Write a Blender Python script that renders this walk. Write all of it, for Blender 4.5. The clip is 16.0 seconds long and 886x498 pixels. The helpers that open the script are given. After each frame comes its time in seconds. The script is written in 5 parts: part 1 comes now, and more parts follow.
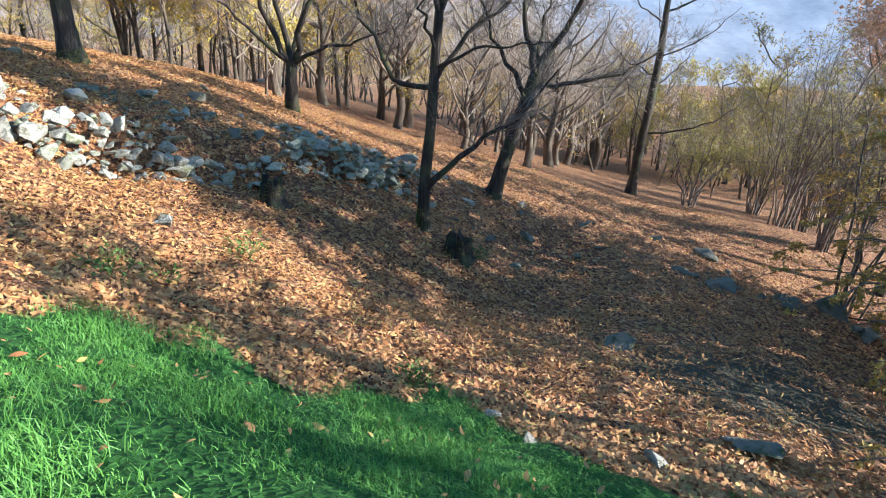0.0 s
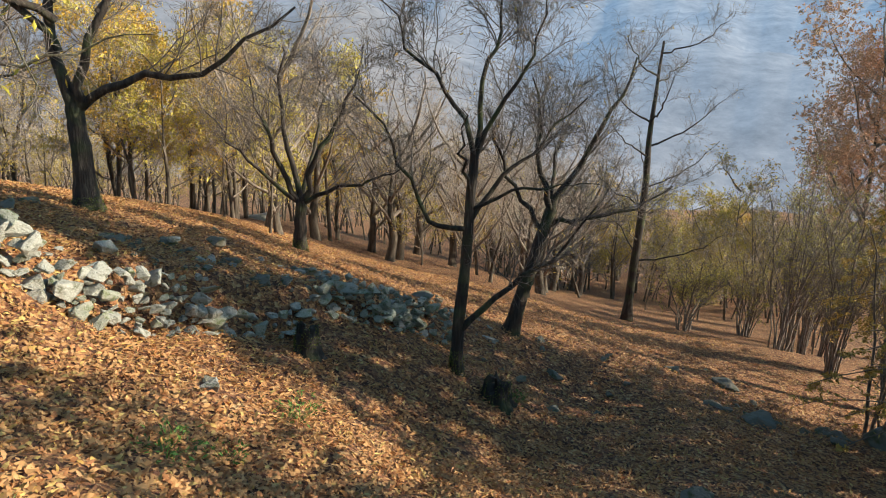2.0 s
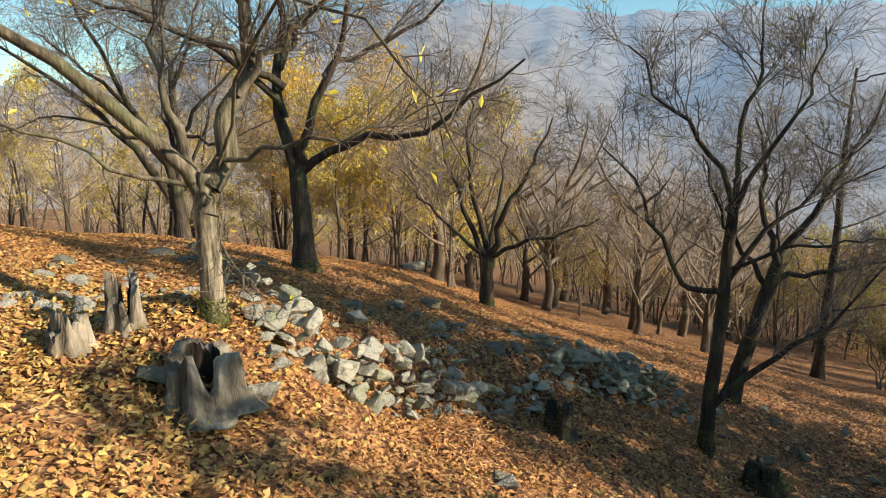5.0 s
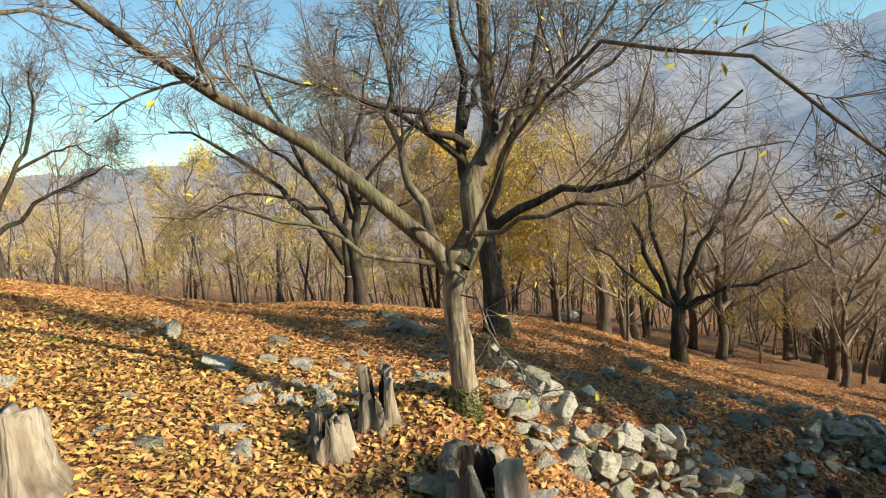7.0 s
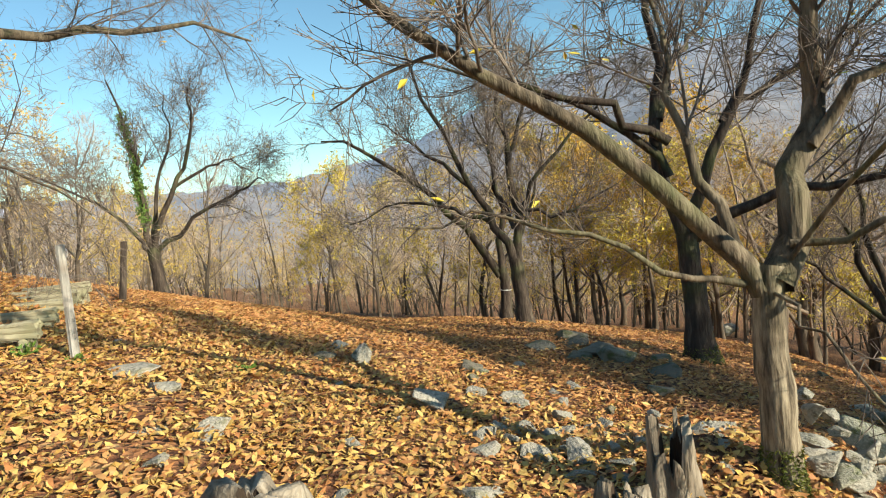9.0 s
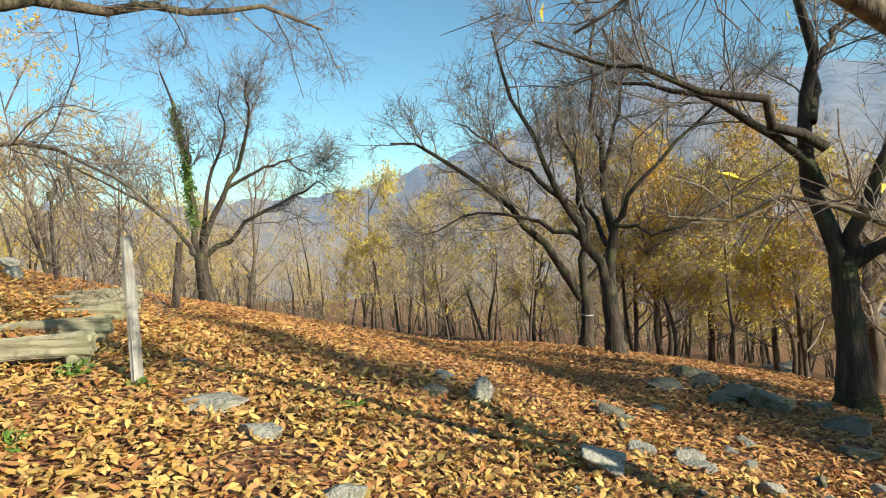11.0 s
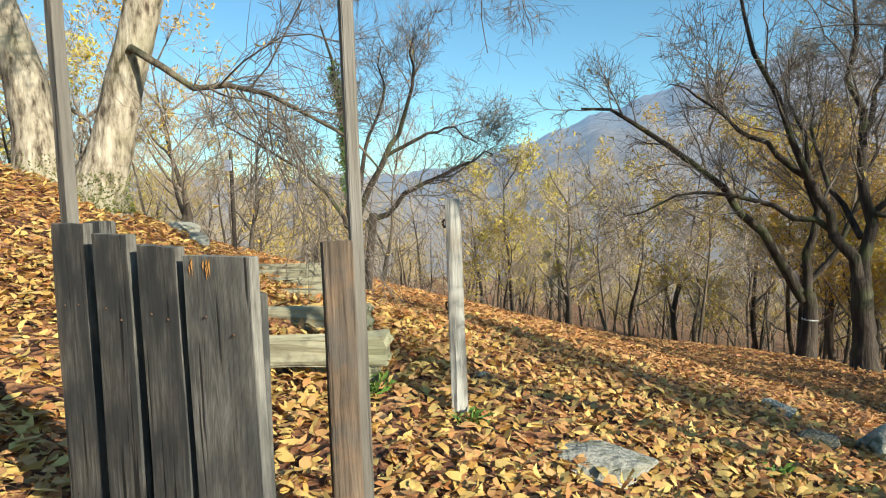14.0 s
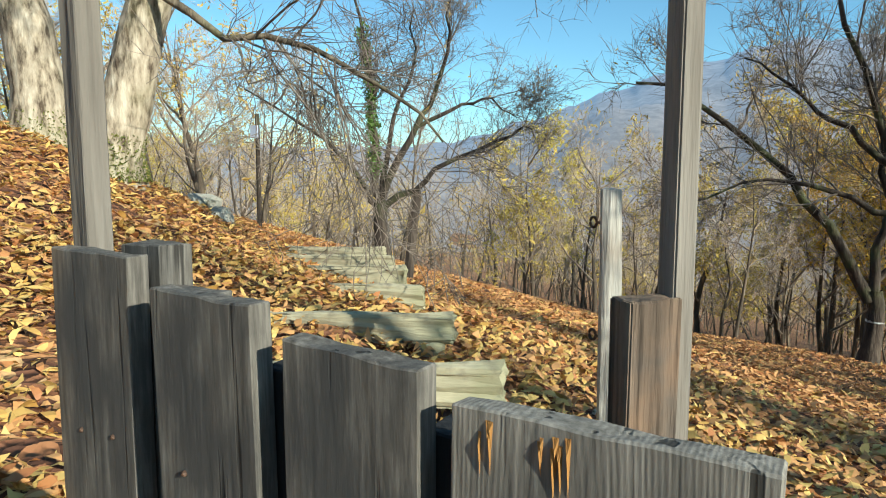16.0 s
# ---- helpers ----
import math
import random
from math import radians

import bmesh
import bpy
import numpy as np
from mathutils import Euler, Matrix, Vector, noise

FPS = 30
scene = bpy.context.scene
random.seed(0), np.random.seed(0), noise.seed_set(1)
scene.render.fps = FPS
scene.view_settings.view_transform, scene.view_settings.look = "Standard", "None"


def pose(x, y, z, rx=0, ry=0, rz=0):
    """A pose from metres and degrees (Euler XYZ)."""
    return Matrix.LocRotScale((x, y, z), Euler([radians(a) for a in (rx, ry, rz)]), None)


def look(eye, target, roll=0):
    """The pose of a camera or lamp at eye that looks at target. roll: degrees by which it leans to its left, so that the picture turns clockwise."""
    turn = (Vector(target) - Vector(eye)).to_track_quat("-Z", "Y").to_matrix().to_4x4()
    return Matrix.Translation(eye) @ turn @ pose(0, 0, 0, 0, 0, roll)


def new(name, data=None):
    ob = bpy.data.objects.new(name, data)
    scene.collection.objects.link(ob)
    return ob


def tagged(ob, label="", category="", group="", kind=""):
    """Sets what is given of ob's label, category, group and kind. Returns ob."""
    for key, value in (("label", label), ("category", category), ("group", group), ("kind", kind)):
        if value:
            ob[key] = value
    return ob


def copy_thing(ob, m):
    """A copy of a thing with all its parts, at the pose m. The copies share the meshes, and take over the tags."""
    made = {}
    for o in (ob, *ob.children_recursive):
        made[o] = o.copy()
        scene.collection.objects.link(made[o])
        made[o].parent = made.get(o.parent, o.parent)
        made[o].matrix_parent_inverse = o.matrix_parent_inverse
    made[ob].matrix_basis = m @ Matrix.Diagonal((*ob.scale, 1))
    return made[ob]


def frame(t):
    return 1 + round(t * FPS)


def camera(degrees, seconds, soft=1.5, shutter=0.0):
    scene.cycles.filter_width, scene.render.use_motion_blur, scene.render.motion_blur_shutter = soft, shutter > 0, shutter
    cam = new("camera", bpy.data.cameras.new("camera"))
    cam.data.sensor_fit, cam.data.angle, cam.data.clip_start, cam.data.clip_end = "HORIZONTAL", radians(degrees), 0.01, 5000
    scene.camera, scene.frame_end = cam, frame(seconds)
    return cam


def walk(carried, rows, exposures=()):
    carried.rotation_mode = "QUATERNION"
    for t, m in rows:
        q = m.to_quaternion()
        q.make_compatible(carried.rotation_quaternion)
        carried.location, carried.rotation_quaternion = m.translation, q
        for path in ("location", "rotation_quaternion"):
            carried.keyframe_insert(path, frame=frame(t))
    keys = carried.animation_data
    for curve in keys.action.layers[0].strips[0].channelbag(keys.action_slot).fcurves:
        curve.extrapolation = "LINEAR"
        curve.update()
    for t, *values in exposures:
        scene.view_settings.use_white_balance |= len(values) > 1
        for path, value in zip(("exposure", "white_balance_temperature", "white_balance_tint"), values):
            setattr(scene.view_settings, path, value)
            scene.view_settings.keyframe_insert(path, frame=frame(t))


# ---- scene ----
cam = camera(69.6, 16.0, soft=1.1)
PATH = [
    (0, (0.091, -0.214, 1.717), (0.283, 1.579, 0.853), 3.7),
    (0.5, (-0.212, 0.0, 1.737), (-0.008, 1.802, 0.894), 3.4),
    (1, (-0.54, 0.216, 1.773), (-0.34, 2.101, 1.136), 3.7),
    (1.5, (-0.872, 0.331, 1.802), (-0.603, 2.241, 1.272), 3.1),
    (2, (-1.235, 0.57, 1.798), (-0.95, 2.486, 1.304), 2.9),
    (2.5, (-1.631, 0.771, 1.823), (-1.393, 2.696, 1.336), 2.4),
    (3, (-2.028, 0.956, 1.841), (-1.831, 2.892, 1.381), 2.2),
    (3.2, (-2.183, 1.041, 1.848), (-1.988, 2.98, 1.399), 2.3),
    (5.3, (-3.779, 1.887, 1.963), (-3.923, 3.853, 1.626), -0.8),
    (5.5, (-3.911, 1.967, 1.992), (-4.119, 3.932, 1.684), -1.4),
    (6, (-4.295, 2.104, 2.042), (-4.635, 4.053, 1.746), -2.5),
    (6.5, (-4.696, 2.282, 2.09), (-5.095, 4.223, 1.817), -3.9),
    (7, (-5.127, 2.539, 2.139), (-5.56, 4.479, 1.916), -4.8),
    (7.5, (-5.559, 2.748, 2.181), (-6.046, 4.677, 1.977), -5.9),
    (8, (-5.993, 3.015, 2.179), (-6.627, 4.903, 1.998), -6.5),
    (8.5, (-6.46, 3.225, 2.161), (-7.176, 5.086, 2.006), -6.4),
    (8.7, (-6.637, 3.309, 2.186), (-7.371, 5.162, 2.02), -6.5),
    (10.8, (-8.438, 4.398, 2.072), (-9.224, 6.234, 1.981), -4.7),
    (11, (-8.647, 4.461, 2.062), (-9.453, 6.289, 1.97), -4.2),
    (11.5, (-9.1, 4.572, 2.076), (-9.986, 6.362, 1.983), -3.6),
    (12, (-9.621, 4.775, 2.048), (-10.556, 6.54, 1.957), -3.7),
    (12.5, (-10.12, 4.894, 2.05), (-11.062, 6.656, 1.96), -3.6),
    (13, (-10.6, 4.997, 2.079), (-11.555, 6.752, 1.986), -3.5),
    (13.5, (-11.017, 5.083, 2.12), (-12.027, 6.807, 2.033), -2.7),
    (14, (-11.34, 5.121, 2.093), (-12.377, 6.825, 1.953), -2.0),
    (14.5, (-11.578, 5.217, 2.1), (-12.623, 6.913, 1.915), -1.4),
    (15, (-11.833, 5.43, 2.136), (-12.878, 7.123, 1.926), -0.5),
    (15.5, (-12.077, 5.572, 2.175), (-13.128, 7.258, 1.942), 0.1),
    (15.6, (-12.129, 5.607, 2.159), (-13.184, 7.292, 1.936), 0.2),
    (16, (-12.39, 5.669, 2.165), (-13.431, 7.362, 1.945), 0.0),
]
EXPOSURE = [(0, 1.44, 5350, 9), (1, 1.0, 5850, 7), (2, 0.8, 6300, 6), (3, 0.78, 6600, 6), (5.5, 0.74, 6950, 8), (8.5, 0.72, 6800, 6), (11, 0.64, 6450, 3), (14, 0.67, 6100, 2), (15, 0.75, 5950, 1), (16, 0.66, 5900, 0)]
walk(cam, [(t, look(eye, target, roll)) for t, eye, target, roll in PATH], EXPOSURE)

# ---- light ----
SUN_DIR = Vector((0.95, -0.23, 0.42)).normalized()      # towards the sun
world = bpy.data.worlds.new("world")
scene.world = world
world.use_nodes = True
wn = world.node_tree
sky = wn.nodes.new("ShaderNodeTexSky")
sky.sky_type = "NISHITA"
sky.sun_disc = False
sky.sun_elevation = math.asin(SUN_DIR.z)
sky.sun_rotation = math.atan2(SUN_DIR.x, SUN_DIR.y)
sky.altitude = 600
sky.dust_density = 0.4
sky.ozone_density = 1.0
wn.nodes["Background"].inputs[1].default_value = 0.098
tint = wn.nodes.new("ShaderNodeMix")
tint.data_type, tint.blend_type = "RGBA", "MULTIPLY"
tint.inputs["Factor"].default_value = 1.0
tint.inputs["B"].default_value = (0.8, 1.08, 1.12, 1)      # clear dry autumn air
wn.links.new(sky.outputs[0], tint.inputs["A"])
wn.links.new(tint.outputs["Result"], wn.nodes["Background"].inputs[0])
sun = new("sun", bpy.data.lights.new("sun", "SUN"))
sun.data.energy = 5.0
sun.data.angle = radians(0.55)
sun.data.color = (1.0, 0.92, 0.78)
sun.matrix_world = look((0, 0, 60), Vector((0, 0, 60)) - SUN_DIR)


# ---- materials ----
def material(name, colours, scale=6.0, rough=0.85, bump=0.3, bump_scale=40.0, stretch=(1, 1, 1), patch=None, spots=None, spec=0.3, island=0.0, obj_random=0.0):
    """A noise material: colours is a list of (position, rgb); patch = (scale, rgb, amount) adds large stains; spots = small flecks."""
    m = bpy.data.materials.new(name)
    m.use_nodes = True
    nt = m.node_tree
    N, L = nt.nodes.new, nt.links.new
    b = nt.nodes["Principled BSDF"]
    b.inputs["Roughness"].default_value = rough
    b.inputs["Specular IOR Level"].default_value = spec
    tc = N("ShaderNodeTexCoord")
    mp = N("ShaderNodeMapping")
    mp.inputs["Scale"].default_value = stretch
    L(tc.outputs["Object"], mp.inputs["Vector"])
    n = N("ShaderNodeTexNoise")
    n.inputs["Scale"].default_value, n.inputs["Detail"].default_value, n.inputs["Roughness"].default_value = scale, 6, 0.65
    L(mp.outputs[0], n.inputs["Vector"])
    ramp = N("ShaderNodeValToRGB")
    el = ramp.color_ramp.elements
    while len(el) < len(colours):
        el.new(0.5)
    for e, (p, c) in zip(el, colours):
        e.position, e.color = p, (*c, 1)
    fac = n.outputs["Fac"]
    if island or obj_random:
        g = N("ShaderNodeNewGeometry") if island else N("ShaderNodeObjectInfo")
        mx = N("ShaderNodeMath")
        mx.operation = "MULTIPLY_ADD"
        L(g.outputs["Random Per Island" if island else "Random"], mx.inputs[0])
        amount = island or obj_random
        mx.inputs[1].default_value = amount
        sub = N("ShaderNodeMath")
        sub.operation = "MULTIPLY_ADD"
        L(fac, sub.inputs[0])
        sub.inputs[1].default_value = 1 - amount
        L(sub.outputs[0], mx.inputs[2])
        fac = mx.outputs[0]
    L(fac, ramp.inputs["Fac"])
    col = ramp.outputs["Color"]
    for extra in (patch, spots):
        if not extra:
            continue
        sc, rgb, amount = extra
        p = N("ShaderNodeTexNoise")
        p.inputs["Scale"].default_value, p.inputs["Detail"].default_value = sc, 4
        L(tc.outputs["Object"], p.inputs["Vector"])
        r = N("ShaderNodeMapRange")
        r.inputs["From Min"].default_value, r.inputs["From Max"].default_value = 0.5, 0.68
        r.inputs["To Max"].default_value = amount
        L(p.outputs["Fac"], r.inputs["Value"])
        mix = N("ShaderNodeMix")
        mix.data_type = "RGBA"
        L(r.outputs[0], mix.inputs["Factor"])
        L(col, mix.inputs["A"])
        mix.inputs["B"].default_value = (*rgb, 1)
        col = mix.outputs["Result"]
    L(col, b.inputs["Base Color"])
    if bump:
        bn = N("ShaderNodeTexNoise")
        bn.inputs["Scale"].default_value, bn.inputs["Detail"].default_value = bump_scale, 5
        L(mp.outputs[0], bn.inputs["Vector"])
        bp = N("ShaderNodeBump")
        bp.inputs["Strength"].default_value, bp.inputs["Distance"].default_value = bump, 0.03
        L(bn.outputs["Fac"], bp.inputs["Height"])
        L(bp.outputs[0], b.inputs["Normal"])
    return m


BARK = material("bark", [(0.3, (0.022, 0.016, 0.012)), (0.55, (0.065, 0.048, 0.036)), (0.75, (0.15, 0.115, 0.085))], 9, 0.95, 0.9, 26, (1, 1, 0.16), patch=(1.6, (0.10, 0.12, 0.04), 0.55))
BARK_PALE = material("pale_bark", [(0.36, (0.08, 0.056, 0.036)), (0.48, (0.33, 0.265, 0.185)), (0.68, (0.57, 0.48, 0.36))], 12, 0.95, 1.0, 16, (1, 1, 0.28), patch=(1.4, (0.2, 0.19, 0.08), 0.4))
BARK_MID = material("grey_bark", [(0.34, (0.03, 0.024, 0.017)), (0.5, (0.12, 0.093, 0.062)), (0.7, (0.27, 0.215, 0.145))], 8, 0.95, 1.0, 22, (1, 1, 0.14), patch=(1.4, (0.12, 0.13, 0.05), 0.5))
BARK_GREY = material("grey_flaky_bark", [(0.36, (0.03, 0.024, 0.017)), (0.5, (0.19, 0.15, 0.1)), (0.66, (0.42, 0.35, 0.24))], 14, 0.95, 1.0, 16, (1, 1, 0.14), patch=(1.4, (0.13, 0.13, 0.05), 0.5))
# sun and haze over distant woods put into paler far bark, limbs, twigs
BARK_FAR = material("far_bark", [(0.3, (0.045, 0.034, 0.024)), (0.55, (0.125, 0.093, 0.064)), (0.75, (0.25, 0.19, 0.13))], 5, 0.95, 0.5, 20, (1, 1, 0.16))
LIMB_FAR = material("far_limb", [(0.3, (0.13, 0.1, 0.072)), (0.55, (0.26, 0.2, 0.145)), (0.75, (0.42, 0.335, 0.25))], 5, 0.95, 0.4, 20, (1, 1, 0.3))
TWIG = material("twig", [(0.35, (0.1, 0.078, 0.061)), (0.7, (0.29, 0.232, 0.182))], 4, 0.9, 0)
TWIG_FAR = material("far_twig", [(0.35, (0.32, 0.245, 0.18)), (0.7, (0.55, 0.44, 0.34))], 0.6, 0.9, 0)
MOSS = material("moss", [(0.35, (0.09, 0.11, 0.02)), (0.7, (0.24, 0.24, 0.06))], 14, 1.0, 0.8, 60)
STONE = material("stone", [(0.3, (0.07, 0.055, 0.036)), (0.5, (0.17, 0.15, 0.115)), (0.72, (0.36, 0.33, 0.265))], 3, 0.92, 1.0, 7, patch=(2.2, (0.075, 0.068, 0.025), 0.8), spots=(11, (0.5, 0.48, 0.38), 0.6), obj_random=0.5)
STONE_MOSSY = material("mossy_stone", [(0.3, (0.06, 0.052, 0.036)), (0.5, (0.16, 0.145, 0.1)), (0.72, (0.32, 0.3, 0.22))], 4, 0.92, 0.9, 12, patch=(2.4, (0.12, 0.14, 0.03), 0.9), spots=(12, (0.5, 0.49, 0.38), 0.5), obj_random=0.3)
WOOD_OLD = material("weathered_wood", [(0.3, (0.07, 0.057, 0.045)), (0.5, (0.175, 0.15, 0.122)), (0.72, (0.32, 0.285, 0.24))], 7, 0.9, 0.8, 22, (1, 1, 0.08))
STUMP_WOOD = material("rotten_wood", [(0.32, (0.06, 0.042, 0.028)), (0.5, (0.25, 0.2, 0.14)), (0.7, (0.47, 0.4, 0.305))], 6, 0.95, 1.0, 20, (1, 1, 0.12), patch=(2.5, (0.08, 0.06, 0.045), 0.6))
STUMP_DARK = material("dark_heartwood", [(0.3, (0.02, 0.015, 0.01)), (0.7, (0.09, 0.06, 0.04))], 8, 1.0, 0.8, 30, (1, 1, 0.2))
TIMBER = material("step_timber", [(0.3, (0.13, 0.11, 0.065)), (0.5, (0.38, 0.335, 0.22)), (0.75, (0.6, 0.535, 0.37))], 5, 0.9, 0.4, 30, (0.2, 1, 1), patch=(2.5, (0.2, 0.2, 0.1), 0.5), spots=(9, (0.08, 0.065, 0.05), 0.6))
POST_WOOD = material("bleached_post_wood", [(0.3, (0.16, 0.14, 0.115)), (0.5, (0.4, 0.365, 0.31)), (0.7, (0.6, 0.56, 0.49))], 9, 0.9, 0.8, 26, (1, 1, 0.08), patch=(3.5, (0.17, 0.12, 0.08), 0.5))
IRON = material("rusty_iron", [(0.3, (0.03, 0.02, 0.016)), (0.7, (0.13, 0.07, 0.04))], 30, 0.7, 0.3, 60)
IVY = material("ivy", [(0.3, (0.03, 0.075, 0.012)), (0.7, (0.12, 0.2, 0.035))], 2, 0.6, 0, island=0.6)
LEAF_YELLOW = material("yellow_leaf", [(0.2, (0.55, 0.27, 0.035)), (0.5, (0.68, 0.42, 0.05)), (0.8, (0.62, 0.49, 0.08))], 2, 0.6, 0, island=0.8)
LEAF_GOLD = material("golden_leaf", [(0.2, (0.42, 0.14, 0.02)), (0.5, (0.62, 0.36, 0.03)), (0.8, (0.6, 0.48, 0.06))], 2, 0.5, 0, island=0.8)
LEAF_AMBER = material("amber_leaf", [(0.2, (0.5, 0.17, 0.02)), (0.5, (0.66, 0.3, 0.03)), (0.8, (0.64, 0.4, 0.05))], 2, 0.6, 0, island=0.8)
LEAF_ORANGE = material("orange_leaf", [(0.2, (0.44, 0.18, 0.08)), (0.5, (0.58, 0.28, 0.13)), (0.8, (0.62, 0.37, 0.2))], 2, 0.7, 0, island=0.8)
LEAF_OCHRE = material("ochre_leaf", [(0.2, (0.34, 0.14, 0.03)), (0.5, (0.5, 0.26, 0.05)), (0.8, (0.55, 0.38, 0.09))], 2, 0.7, 0, island=0.8)
LEAF_YELLOW_OLIVE = material("yellow_olive_leaf", [(0.2, (0.38, 0.18, 0.035)), (0.5, (0.52, 0.3, 0.05)), (0.8, (0.54, 0.4, 0.08))], 2, 0.7, 0, island=0.8)
LEAF_OLIVE = material("olive_leaf", [(0.2, (0.22, 0.19, 0.04)), (0.5, (0.36, 0.33, 0.06)), (0.8, (0.5, 0.42, 0.08))], 2, 0.7, 0, island=0.8)
LITTER = material("leaf_litter", [(0.12, (0.085, 0.034, 0.02)), (0.3, (0.17, 0.062, 0.031)), (0.5, (0.28, 0.11, 0.045)), (0.74, (0.4, 0.165, 0.055)), (0.95, (0.52, 0.27, 0.1))], 7, 0.6, 0, island=0.78)
# golden copy of the litter, with sunlight put into its colour
LITTER_GOLD = material("sun_gold_leaf_litter", [(0.12, (0.19, 0.085, 0.03)), (0.32, (0.33, 0.16, 0.045)), (0.55, (0.45, 0.24, 0.06)), (0.8, (0.53, 0.31, 0.08)), (0.95, (0.59, 0.39, 0.12))], 7, 0.6, 0, island=0.78)
GRASS = material("grass", [(0.2, (0.02, 0.075, 0.012)), (0.5, (0.05, 0.17, 0.022)), (0.85, (0.14, 0.3, 0.05))], 2, 0.5, 0, island=0.7)


def board_wood(arched=False):
    """Grey weathered softwood with long wavy (or arched) grain, dark weather stains and brown remains."""
    m = bpy.data.materials.new("lit_arched_grain_board" if arched else "shaded_grey_board")
    m.use_nodes = True
    nt = m.node_tree
    N, L = nt.nodes.new, nt.links.new
    b = nt.nodes["Principled BSDF"]
    b.inputs["Roughness"].default_value = 0.85
    b.inputs["Specular IOR Level"].default_value = 0.25
    tc, oi = N("ShaderNodeTexCoord"), N("ShaderNodeObjectInfo")
    mp = N("ShaderNodeMapping")
    mp.inputs["Scale"].default_value = (1, 1, 0.11)
    L(tc.outputs["Object"], mp.inputs["Vector"])
    add = N("ShaderNodeVectorMath")
    add.operation = "ADD"
    L(mp.outputs[0], add.inputs[0])
    sc = N("ShaderNodeVectorMath")
    sc.operation = "SCALE"
    sc.inputs["Scale"].default_value = 13
    L(oi.outputs["Random"], sc.inputs[0])
    L(sc.outputs[0], add.inputs[1])
    w = N("ShaderNodeTexWave")
    w.wave_type, w.bands_direction = "BANDS", "X"
    w.inputs["Scale"].default_value, w.inputs["Distortion"].default_value = 14, 14
    w.inputs["Detail"].default_value, w.inputs["Detail Scale"].default_value = 2, 0.9
    L(add.outputs[0], w.inputs["Vector"])
    if arched:
        w.wave_type, w.rings_direction = "RINGS", "Y"
        w.inputs["Scale"].default_value, w.inputs["Distortion"].default_value = 85, 3.5
        arch = N("ShaderNodeMapping")
        arch.inputs["Location"].default_value = (0.03, 0, -0.025)
        arch.inputs["Scale"].default_value = (1, 1, 0.055)
        L(tc.outputs["Object"], arch.inputs["Vector"])
        L(arch.outputs[0], w.inputs["Vector"])
    n = N("ShaderNodeTexNoise")
    n.inputs["Scale"].default_value, n.inputs["Detail"].default_value, n.inputs["Roughness"].default_value = 85, 6, 0.75
    mp2 = N("ShaderNodeMapping")
    mp2.inputs["Scale"].default_value = (1, 1, 0.8)
    L(add.outputs[0], mp2.inputs["Vector"])
    L(mp2.outputs[0], n.inputs["Vector"])
    n2 = N("ShaderNodeTexNoise")
    n2.inputs["Scale"].default_value, n2.inputs["Detail"].default_value, n2.inputs["Roughness"].default_value = 150, 4, 0.6
    L(mp2.outputs[0], n2.inputs["Vector"])
    m0 = N("ShaderNodeMix")
    m0.inputs["Factor"].default_value = 0.86 if arched else 0.9
    L(w.outputs["Fac"], m0.inputs["A"])
    L(n.outputs["Fac"], m0.inputs["B"])
    mx = N("ShaderNodeMix")
    mx.inputs["Factor"].default_value = 0.36
    L(m0.outputs["Result"], mx.inputs["A"])
    L(n2.outputs["Fac"], mx.inputs["B"])
    r = N("ShaderNodeValToRGB")
    el = r.color_ramp.elements
    el.new(0.5)
    # sun put into the arched board's lighter ramp, shade into the plain one
    for e, (p, c) in zip(el, ([(0.3, (0.06, 0.053, 0.043)), (0.5, (0.22, 0.197, 0.163)), (0.72, (0.42, 0.38, 0.32))] if arched else [(0.3, (0.026, 0.023, 0.019)), (0.5, (0.125, 0.11, 0.091)), (0.72, (0.29, 0.262, 0.222))])):
        e.position, e.color = p, (*c, 1)
    L(mx.outputs["Result"], r.inputs["Fac"])
    p = N("ShaderNodeTexNoise")
    p.inputs["Scale"].default_value = 3.2
    L(add.outputs[0], p.inputs["Vector"])
    mr = N("ShaderNodeMapRange")
    mr.inputs["From Min"].default_value, mr.inputs["From Max"].default_value, mr.inputs["To Max"].default_value = 0.55, 0.7, 0.7 if arched else 0.45
    L(p.outputs["Fac"], mr.inputs["Value"])
    mix = N("ShaderNodeMix")
    mix.data_type = "RGBA"
    L(mr.outputs[0], mix.inputs["Factor"])
    L(r.outputs[0], mix.inputs["A"])
    mix.inputs["B"].default_value = (0.3, 0.19, 0.1, 1)
    kn = N("ShaderNodeTexNoise")
    kn.inputs["Scale"].default_value, kn.inputs["Detail"].default_value = 5, 7
    mp3 = N("ShaderNodeMapping")
    mp3.inputs["Scale"].default_value = (1.3, 1, 0.7)
    L(tc.outputs["Object"], mp3.inputs["Vector"])
    L(mp3.outputs[0], kn.inputs["Vector"])
    kr = N("ShaderNodeMapRange")
    # weather stains, made heavier on the plain boards to deepen their shade
    kr.inputs["From Min"].default_value, kr.inputs["From Max"].default_value, kr.inputs["To Max"].default_value = 0.44, 0.58, 0.55 if arched else 0.85
    L(kn.outputs["Fac"], kr.inputs["Value"])
    stain = N("ShaderNodeMix")
    stain.data_type = "RGBA"
    L(kr.outputs[0], stain.inputs["Factor"])
    L(mix.outputs["Result"], stain.inputs["A"])
    stain.inputs["B"].default_value = (0.05, 0.049, 0.047, 1)
    ck = N("ShaderNodeTexNoise")          # long drying cracks
    ck.inputs["Scale"].default_value, ck.inputs["Detail"].default_value = 55, 3
    mp4 = N("ShaderNodeMapping")
    mp4.inputs["Scale"].default_value = (1, 1, 0.32)
